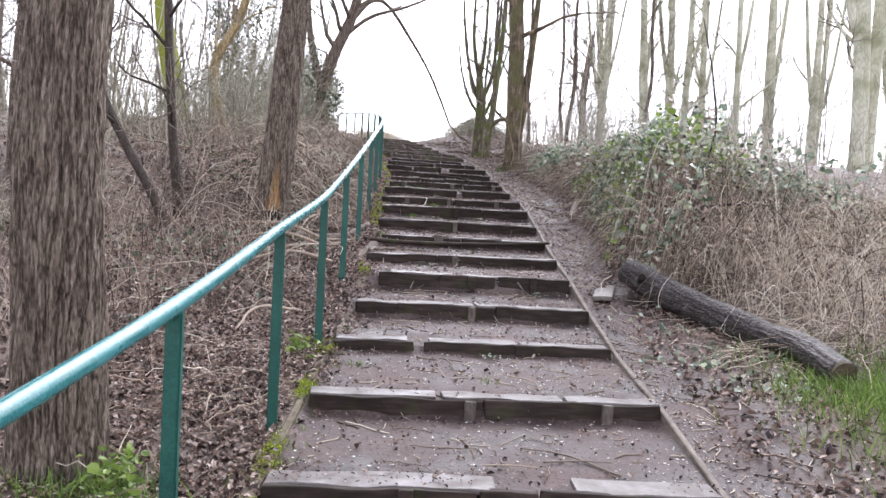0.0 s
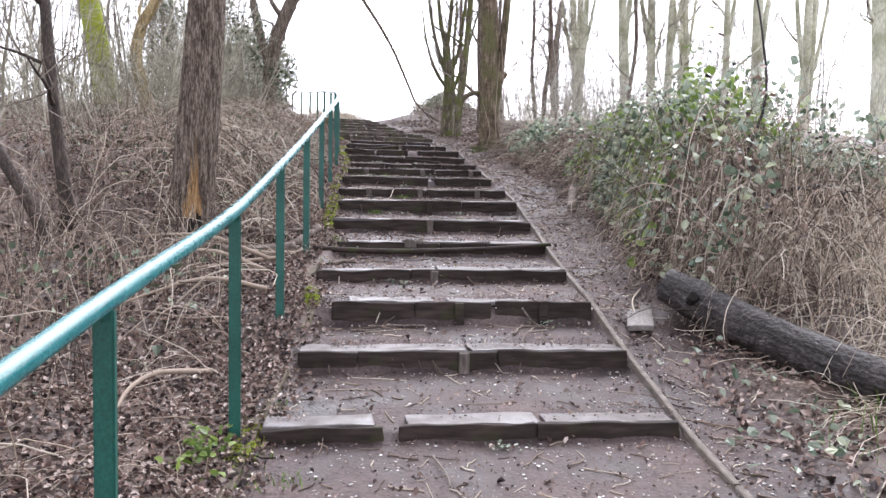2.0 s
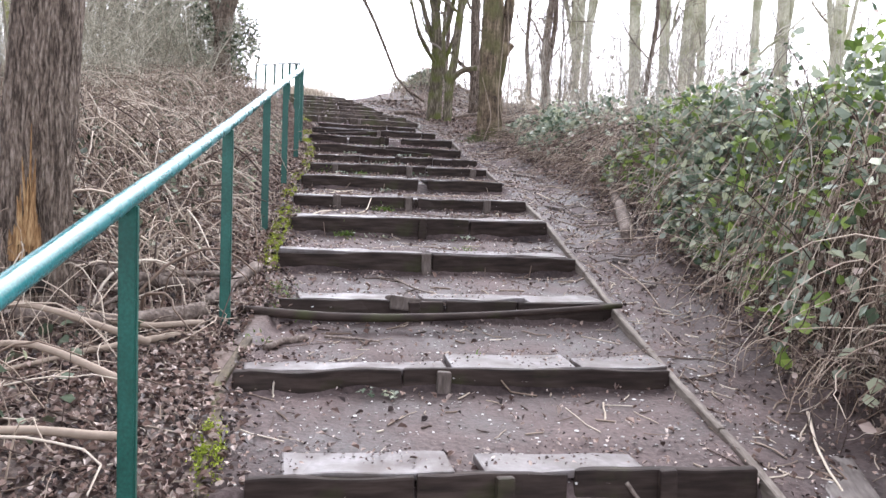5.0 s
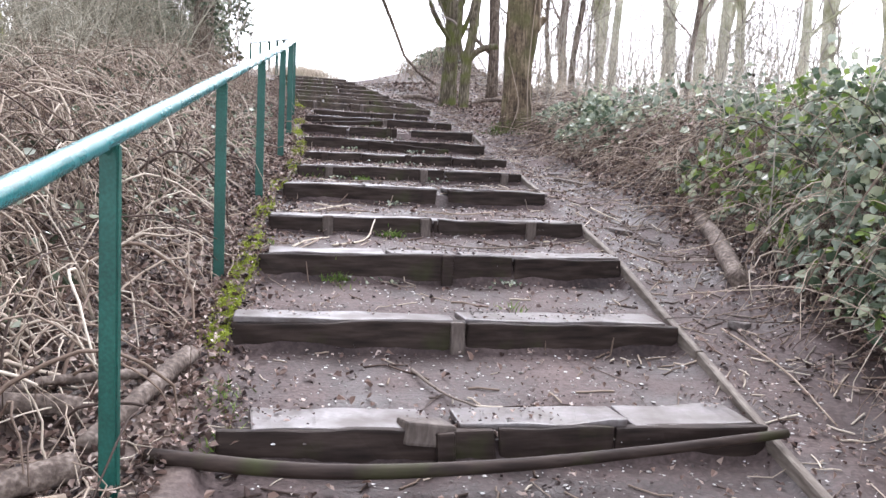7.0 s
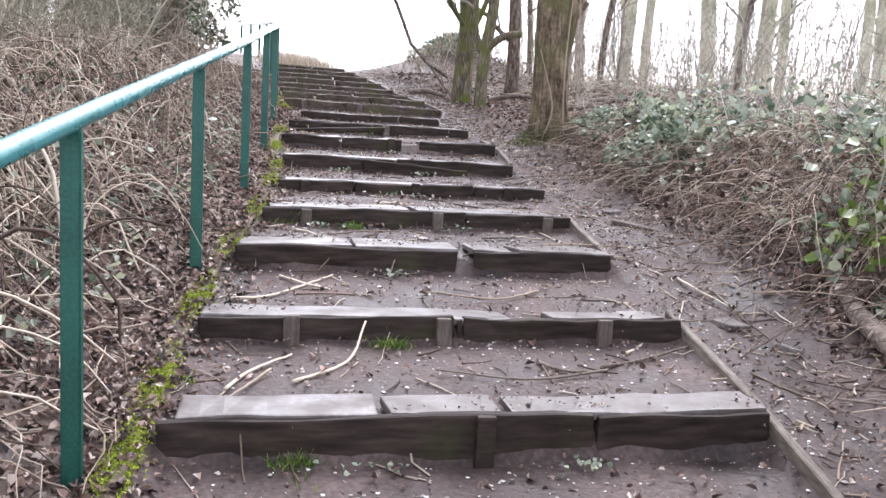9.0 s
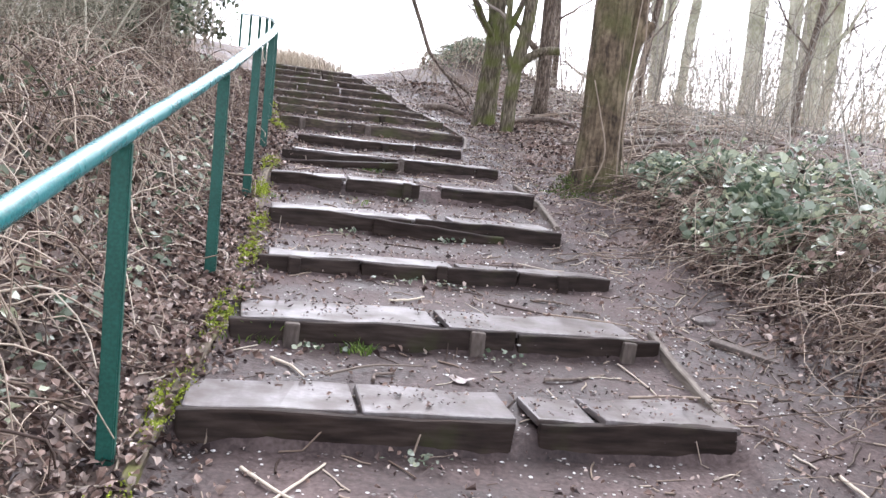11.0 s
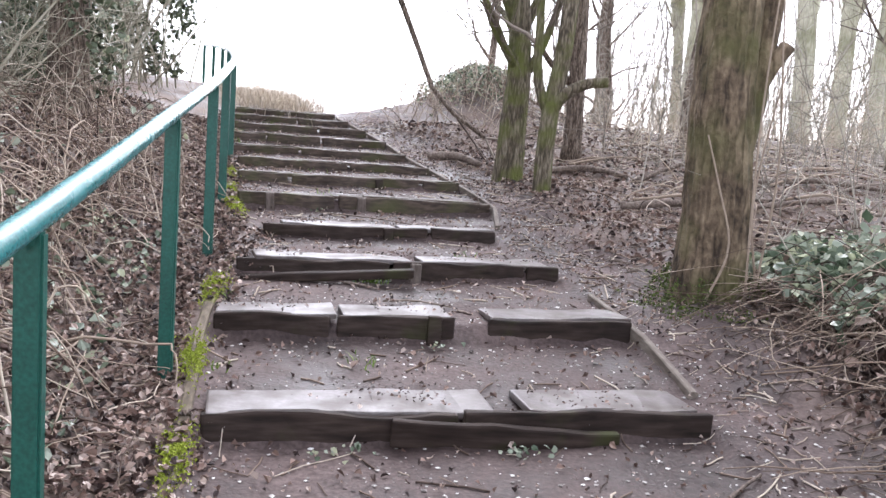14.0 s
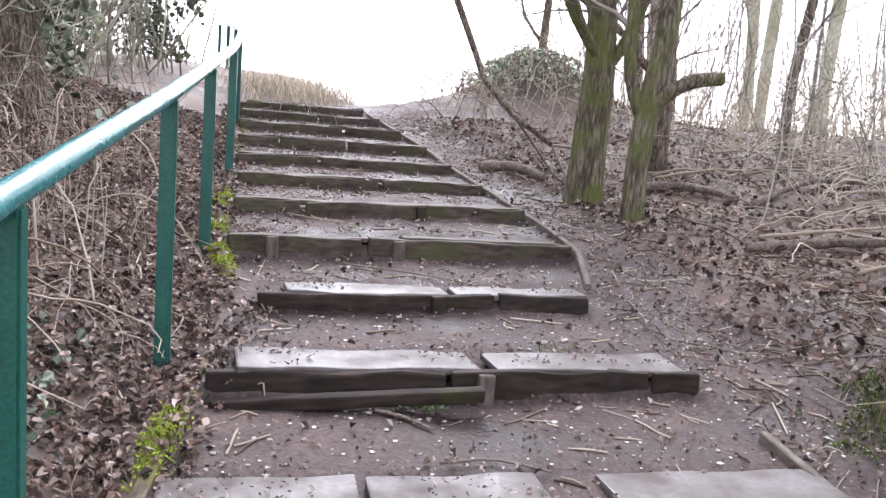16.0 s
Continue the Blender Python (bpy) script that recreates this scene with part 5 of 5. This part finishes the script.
def moss_tufts(n):
    """Fuzzy moss in cushions along the edging."""
    homes = [3.9, 4.7, 5.9, 7.1, 9.6, 12.7, 13.1, 13.6, 14.2, 15.1, 16.0, 16.9, 18.0, 18.7, 19.6, 20.6, 22.7, 23.2, 24.0]
    t = rng.choice(homes, n) + rng.normal(0, 0.13, n)
    x = np.interp(t, SY, SL) - 0.055 + rng.normal(0, 0.028, n)
    y = t + skew(t) * (x - XC)
    lump = np.clip(0.5 + 1.6 * vnoise(x * 14, t * 14, 81), 0, 1)
    z = np.maximum(slope(t) + 0.018, ground_z(x, y)) + rng.uniform(0.0, 0.035, n) * lump
    v, f = leaf_soup(np.stack([x, y, z], -1), 0.014, 1.0, 0.2, 0.5)
    return tagged(link_mesh("moss", v, f, m_moss), "bright yellow-green moss along the edging", "moss", kind="stuff")


moss_tufts(19000)


# ---- single things ----
def fallen_log():
    pts = [(2.54, 9.25), (2.88, 8.55), (3.13, 7.95), (3.35, 7.42), (3.45, 7.0), (3.5, 6.4)]
    r = np.interp(np.linspace(0, 1, 50), [0, 0.1, 0.5, 0.62, 0.66, 0.72, 1], [0.14, 0.155, 0.145, 0.13, 0.112, 0.135, 0.125])
    P = np.array([(x, y, gz(x, y) + 0.09) for x, y in pts])
    P[:, 2] += np.array([0.13, 0.08, 0.04, 0.03, 0.03, 0.02])
    line = smooth_line(P, 50)
    th = tagged(new("fallen_log"), "dark fallen log with rough wet bark", "log")
    th.location = tuple(P[2])
    line = line - P[2]
    trunk_mesh("bark", line, r * 0.93, 48, m_logbark, th, 0.12, 0, 5)
    d = (line[-1] - line[-2]) / np.linalg.norm(line[-1] - line[-2])
    bm = bmesh.new()
    bmesh.ops.create_cone(bm, cap_ends=True, segments=24, radius1=0.112, radius2=0.108, depth=0.03)
    m = Vector(d).to_track_quat("Z", "Y").to_matrix().to_4x4()
    bm.transform(Matrix.Translation(Vector(line[-1] + d * 0.008)) @ m)
    part("cut_end", bm, m_logend, th, "dark sawn end")
    bm = bmesh.new()
    # solid stub; the dark of its hollow is only in the colour
    bmesh.ops.create_cone(bm, cap_ends=True, segments=10, radius1=0.06, radius2=0.035, depth=0.12)
    bm.transform(Matrix.Translation(Vector(line[6]) + Vector((-0.1, -0.06, 0.05))) @ pose(0, 0, 0, 60, -40, 0))
    part("knot", bm, m_hollowshade, th, "broken knot stub, near-black for the shade of its hollow")


fallen_log()


def flat_stone(name, x, y, sx, sy, sz, rz, rx, ry, label, mat, cat):
    ob = part(name, block(0, 0, 0, sx, sy, sz, 0, 0, 0, 0.012, int(x * 10 + y), 3), mat, None)
    ob.matrix_world = pose(x, y, gz(x, y) + sz * 0.18, rx, ry, rz)
    return tagged(ob, label, cat)


flat_stone("loose_board", 2.30, 9.2, 0.2, 0.82, 0.045, -17, 5, -3, "grey flat loose board beside the edging", m_greyboard, "board")
flat_stone("flat_stone", 2.50, 15.1, 0.19, 0.14, 0.04, 30, 8, 6, "flat muddy broken stone on earth", m_stonedark, "stone")
flat_stone("flat_stone", 2.68, 14.8, 0.15, 0.11, 0.04, -20, -6, 10, "flat muddy broken stone on earth", m_stonedark, "stone")
flat_stone("loose_board", 2.62, 17.05, 0.40, 0.09, 0.035, -38, 2, 5, "short dark loose board on the path", m_stake, "board")
flat_stone("flat_stone", 2.55, 17.5, 0.13, 0.10, 0.04, 12, 5, -8, "flat muddy broken stone on earth", m_stonedark, "stone")
flat_stone("broken_stone", 0.60, 11.62, 0.2, 0.16, 0.09, 15, -8, 6, "ochre-brown broken stone wedged between slabs", m_stake, "stone")
flat_stone("flat_stone", 2.55, 13.0, 0.14, 0.10, 0.045, 50, 5, 5, "flat muddy broken stone on earth", m_stonedark, "stone")


def stick(pts, r0, r1, label, mat, kind="stick", lift=0.02, sides=7):
    P = np.array([(p[0], p[1], gz(p[0], p[1]) + (p[2] if len(p) > 2 else lift)) for p in pts])
    n = max(8, 4 * len(pts))
    line = smooth_line(P, n)
    line[1:-1] += rng.normal(0, min(r0 * 0.12, 0.004), (n - 2, 3))
    o = line[0].copy()
    if r0 > 0.03:
        line = smooth_line(line, 30)
        v, f = tubes((line - o)[None], (np.linspace(r0, r1, 30) * (1 + 0.06 * rng.normal(0, 0.5, 30)))[None], 12, True)
        v = v + rng.normal(0, r0 * 0.04, v.shape)
    else:
        v, f = tubes((line - o)[None], np.linspace(r0, r1, n)[None], sides, True)
    ob = link_mesh(kind, v, f, mat, None, True)
    ob.location = tuple(o)
    return tagged(ob, label, kind.replace("_", " "))


pole = link_mesh("pole", *tubes(smooth_line([(0, 0, 0), (0.62, -0.10, -0.015), (1.3, -0.06, -0.005), (1.9, 0.04, 0.02), (2.5, 0.14, 0.06)], 24)[None], np.linspace(0.032, 0.019, 24)[None], 10, True), m_riser, None, True)
pole.location = (-0.42, 11.42, gz(-0.42, 11.42) + 0.005)
tagged(pole, "long dark rotten pole lying along a step", "pole")
stick([(2.78, 13.5, 0.05), (2.95, 14.2, 0.07), (3.2, 15.2, 0.07), (3.5, 16.2, 0.12)], 0.065, 0.045, "broken brown branch beside the brambles", m_branch, "branch", sides=10)
for a, b, c in [((-0.75, 9.9, .08), (-1.2, 10.0, .2), (-1.9, 9.7, .15)), ((-0.7, 9.5, .05), (-1.1, 9.2, .22), (-1.7, 8.9, .05)), ((-0.8, 10.6, .1), (-1.3, 10.4, .28), (-2.0, 10.6, .2)),
                ((-0.7, 10.9, .03), (-1.0, 10.6, .05), (-1.5, 10.0, .03)), ((-0.6, 11.1, .03), (-0.9, 10.9, .08), (-1.6, 11.0, .1)), ((-0.9, 8.2, .03), (-1.2, 7.8, .1), (-1.3, 7.2, .03))]:
    stick([a, b, c], 0.021, 0.009, "pale fallen branch on the leafy bank", m_cane, "branch")
LOW_STICKS = [((0.6, 12.3), (0.75, 11.95), (0.95, 11.8)), ((2.4, 12.9), (2.5, 12.4), (2.45, 11.8)), ((0.9, 4.75), (1.1, 4.8), (1.3, 4.78)), ((0.55, 4.65), (0.75, 4.68), (0.85, 4.66)),
              ((1.3, 4.6), (1.0, 4.95), (0.8, 5.0)), ((0.9, 6.4), (1.05, 6.2), (1.1, 6.0)), ((0.45, 6.9), (0.5, 6.6), (0.5, 6.5)), ((1.5, 9.0), (1.3, 8.85), (1.25, 8.7)),
              ((0.1, 8.9), (0.5, 8.95), (0.6, 8.9))]
MIDDLE_STICKS = [((0.1, 14.25), (0.0, 14.05), (-0.1, 13.85)), ((1.6, 14.4), (1.2, 14.25), (0.8, 14.3)), ((1.5, 15.45), (1.2, 15.2), (0.9, 15.3)), ((2.6, 14.2), (2.8, 14.0), (2.95, 13.9)),
                 ((-0.6, 18.2), (-0.75, 17.8), (-0.65, 17.2)), ((1.5, 17.3), (1.75, 17.25), (2.0, 17.2)), ((1.7, 16.3), (2.0, 16.35), (2.3, 16.3)), ((0.3, 16.25), (0.5, 16.4), (0.75, 16.45)),
                 ((-0.9, 14.9), (-0.7, 14.4), (-0.6, 13.7)), ((-0.8, 13.2), (-0.75, 12.8), (-1.1, 12.4)), ((-1.2, 16.5), (-0.9, 16.2), (-0.7, 16.3))]
TOP_STICKS = [((0.2, 22.6), (0.75, 22.45), (1.05, 22.35)), ((0.55, 23.6), (0.7, 23.4), (0.85, 23.3)), ((-0.2, 23.5), (0.1, 23.35), (0.3, 23.3)), ((0.6, 20.4), (0.8, 20.45), (1.0, 20.4)),
              ((-1.0, 19.8), (-0.8, 19.4), (-0.9, 18.9)), ((3.0, 22.5), (3.4, 22.2), (3.9, 22.4)), ((2.9, 21.9), (3.2, 21.6), (3.3, 21.2)), ((3.4, 23.4), (3.9, 23.0), (4.4, 23.1)),
              ((2.6, 22.9), (3.0, 23.1), (3.6, 22.8)), ((1.7, 25.9), (2.0, 25.3), (2.5, 25.0))]
for a, b, c in LOW_STICKS + MIDDLE_STICKS + TOP_STICKS:
    stick([a, b, c], rng.uniform(0.005, 0.010), 0.004, "thin fallen stick on wet earth", m_cane if rng.uniform() < 0.4 else m_twig, "stick")
PALE_STICKS = [[(0.2, 14.15), (0.33, 14.3), (0.43, 14.46), (0.5, 14.69, 0.12)], [(-0.06, 14.05), (-0.01, 14.19), (0.17, 14.51)], [(-0.17, 15.05), (-0.02, 15.13), (0.14, 15.35), (0.33, 15.67)],
               [(0.03, 15.6), (0.17, 15.44), (0.32, 15.3)], [(2.45, 15.77), (2.51, 15.55), (2.61, 15.38)], [(1.78, 14.68), (1.92, 14.85), (1.99, 14.89)], [(0.62, 17.31), (0.75, 17.38), (0.83, 17.46)],
               [(0.05, 16.44), (0.15, 16.34), (0.21, 16.22)], [(-0.13, 16.84), (-0.07, 16.87), (-0.01, 16.9)], [(2.58, 10.06), (2.31, 9.43), (2.27, 9.24)]]
for pts in PALE_STICKS:
    stick(pts, 0.0085, 0.005, "pale peeled stick lying on the steps", m_drygrass, "stick", lift=0.012)
DARK_STICKS = [[(-0.01, 8.97), (0.1, 9.01), (0.22, 9.02)], [(0.14, 9.12), (0.33, 9.16), (0.57, 9.14)], [(0.1, 11.13), (0.26, 11.09), (0.43, 11.02)], [(1.21, 8.86), (1.38, 9.16), (1.57, 9.08)],
               [(1.35, 9.28), (1.46, 9.22), (1.57, 9.15)], [(1.58, 14.44), (1.86, 14.62), (2.13, 14.76)], [(1.29, 14.49), (1.38, 14.39), (1.52, 14.39)], [(1.53, 17.65), (1.63, 17.62), (1.73, 17.56)],
               [(1.72, 17.45), (1.8, 17.44), (1.88, 17.42)], [(1.82, 18.46), (1.94, 18.57), (2.06, 18.66)], [(0.51, 16.24), (0.53, 16.34), (0.61, 16.34)], [(1.33, 16.44), (1.48, 16.47), (1.66, 16.57)],
               [(0.38, 20.85), (0.49, 20.8), (0.6, 20.69)]]
for pts in DARK_STICKS:
    stick(pts, 0.0095, 0.006, "dark wet stick lying on the treads", m_branch, "stick", lift=0.012)
# a loose plank propped against a step
ob = part("loose_plank", block(0, 0, 0, 1.12, 0.05, 0.06, 0, 0, 0, 0.012, 3, 6), m_riser, None)
ob.matrix_world = pose(0.26, 20.86, 2.475, 10, -4, 4)
tagged(ob, "dark rotten plank fallen from a step edge", "plank")
for x, y, rz, ln in ((1.05, 18.915, 5.5, 1.0),):
    ob = part("loose_plank", block(0, 0, 0, ln, 0.04, 0.12, 0, 0, 0, 0.02, int(x * 9 + y), 6), m_riser, None)
    ob.matrix_world = pose(x, y, gz(x, y - 0.1) + 0.05, 8, 3, rz)
    tagged(ob, "dark broken plank at the foot of a step", "plank")


def litter_twigs(name, label, n, area, mat=None):
    """Short broken twigs lying flat."""
    x, y = area(n)
    a = rng.uniform(0, 6.28, n)
    L = rng.lognormal(-2.2, 0.6, n)
    u = np.linspace(-0.5, 0.5, 4)
    P = np.empty((n, 4, 3))
    P[..., 0] = x[:, None] + np.cos(a)[:, None] * L[:, None] * u
    P[..., 1] = y[:, None] + np.sin(a)[:, None] * L[:, None] * u
    P += rng.normal(0, 0.004, P.shape)
    P[..., 2] = ground_z(P[..., 0], P[..., 1]) + 0.006
    s = Soup()
    s.add(*tubes(P, np.full((n, 4), 1.0) * rng.uniform(0.0018, 0.0055, n)[:, None], 4))
    return tagged(s.make(name, mat or m_cane), label, "twigs", kind="stuff")


litter_twigs("twig_litter_steps", "short broken twigs on the earth treads", 1300, lambda n: (np.interp(yy := rng.uniform(2.5, 28.5, n), SY, SL) + rng.uniform(0, 2.6, n), yy))
litter_twigs("twig_litter_left", "broken twigs among the leaf litter", 5000, lambda n: (np.interp(yy := rng.uniform(2.5, 27, n), SY, SL) - 0.1 - np.abs(rng.normal(0, 1.0, n)), yy))
litter_twigs("twig_litter_right", "broken twigs beside the stairs", 2400, lambda n: (np.interp(yy := rng.uniform(3, 28, n), SY, SR) + 0.1 + np.abs(rng.normal(0, 1.3, n)), yy))
litter_twigs("dark_twig_litter", "dark broken twigs on the slope", 1800, lambda n: (np.interp(yy := rng.uniform(12, 28, n), SY, SR) + 0.4 + np.abs(rng.normal(0, 1.5, n)), yy), m_twig)

# seedlings at the foot of the risers, ivy near the log
k = rng.integers(0, 16, 300)
sx = np.array([0.75, 0.95, 0.35, 1.1, 0.6, 0.2, 0.9, 0.5, 1.3, 0.15, 0.7, 1.5, 0.4, 0.85, 0.25, 1.2])[k] + rng.normal(0, 0.07, 300)
st = np.array([17.8, 17.8, 18.85, 18.85, 20.95, 21.0, 19.95, 13.7, 13.7, 22.85, 15.8, 9.2, 10.35, 7.1, 16.7, 16.7])[k] - np.abs(rng.normal(0.05, 0.03, 300))
v, f = leaf_soup(np.stack([sx, st + 0.08 * (sx - XC), land(sx, st) + rng.uniform(0.012, 0.045, 300)], -1), 0.024, 0.5, 0.1, 0.9)
tagged(link_mesh("seedlings", v, f, m_leafgreen), "small pale green seedlings at the step edges", "seedlings", kind="stuff")
hedge_leaves("ivy_by_log", "grey-green ivy leaves on earth near the log", 150, lambda n: (rng.normal(2.75, 0.3, n), rng.normal(7.2, 0.7, n)), 0.01, 0.07, 0.06, m_leafgreen, "ivy")
hedge_leaves("ivy_by_rail", "green ivy leaves on the leaf litter", 500, lambda n: (np.interp(yy := rng.uniform(14, 21, n), SY, SL) - 0.4 - np.abs(rng.normal(0, 0.4, n)), yy), 0.01, 0.06, 0.055, m_leafgreen, "ivy")

# a large pale leaf on a tread
bm = bmesh.new()
ring = [bm.verts.new((0.055 * math.cos(q) * (1 + 0.25 * math.cos(5 * q)), 0.042 * math.sin(q), 0.012 * math.cos(2 * q) + 0.012)) for q in np.linspace(0, 2 * np.pi, 20, endpoint=False)]
mid = bm.verts.new((0, 0, 0.004))
for q in range(20):
    bm.faces.new((ring[q], ring[(q + 1) % 20], mid))
ob = part("pale_leaf", bm, m_leafpale, None)
ob.matrix_world = pose(0.92, 16.35, gz(0.92, 16.35) + 0.006, 0, 0, -25)
tagged(ob, "large pale curled dead leaf on earth", "leaf")

for pts, r0, r1 in [([(-0.62, 11.25, 0.05), (-1.0, 10.95, 0.07), (-1.55, 10.8, 0.1)], 0.05, 0.04), ([(-0.7, 11.62, 0.06), (-1.25, 11.5, 0.1), (-1.85, 11.55, 0.08)], 0.042, 0.03),
                    ([(-0.41, 12.25, 0.05), (-0.5, 11.85, 0.05), (-0.62, 11.4, 0.04)], 0.042, 0.036), ([(-0.55, 12.0, 0.04), (-0.9, 11.7, 0.06), (-1.2, 11.1, 0.06)], 0.022, 0.012),
                    ([(0.0, 11.05, 0.02), (-0.12, 10.95, 0.02), (-0.22, 10.8, 0.02)], 0.022, 0.018)]:
    stick(pts, r0, r1, "rotten log among leaf litter", m_branch, "log", sides=10)
litter_twigs("dead_sticks_upper", "tangle of pale dead sticks on the slope", 900, lambda n: (3.0 + np.abs(rng.normal(0, 1.7, n)), rng.uniform(20.5, 29, n)))
for k in range(26):
    x0, y0, a, ln = rng.uniform(2.9, 5.5), rng.uniform(21.2, 27), rng.uniform(-0.6, 0.6), rng.uniform(0.5, 1.3)
    stick([(x0, y0, 0.03), (x0 + ln * 0.5 * math.cos(a), y0 + ln * 0.5 * math.sin(a) + rng.uniform(-0.1, 0.1), 0.08), (x0 + ln * math.cos(a), y0 + ln * math.sin(a), 0.05)],
          0.016, 0.008, "pale dead branch on the slope", m_cane if k % 3 else m_twig, "branch")
for x0, y0, x1, y1, r in ((3.3, 22.3, 5.0, 22.9, 0.035), (3.0, 23.3, 4.4, 23.0, 0.04), (3.6, 21.8, 5.2, 21.6, 0.028), (2.75, 25.3, 3.5, 24.6, 0.045), (4.2, 23.8, 6.0, 23.4, 0.032), (3.5, 24.4, 5.0, 25.0, 0.03),
                          (1.45, 25.9, 2.0, 25.5, 0.06)):
    stick([(x0, y0, 0.02), ((x0 + x1) / 2, (y0 + y1) / 2 + 0.08, 0.07), (x1, y1, 0.03)], r, r * 0.6, "dark rotten branch on the leafy slope", m_branch, "branch", sides=10)
# dark stems standing in and lying through the brambles
stick([(3.62, 10.4, -0.02), (3.64, 10.4, 0.8), (3.84, 10.38, 1.5), (3.78, 10.4, 2.1), (3.62, 10.45, 2.9)], 0.022, 0.007, "thin dark crooked stem in the brambles", m_logbark, "sapling")
stick([(3.28, 11.0, 0.05), (3.32, 10.6, 0.42), (3.5, 10.25, 0.60), (3.9, 10.1, 0.66), (4.4, 10.05, 0.64), (4.7, 10.3, 0.1)], 0.031, 0.014, "dark thick branch lying through the brambles", m_logbark, "branch")
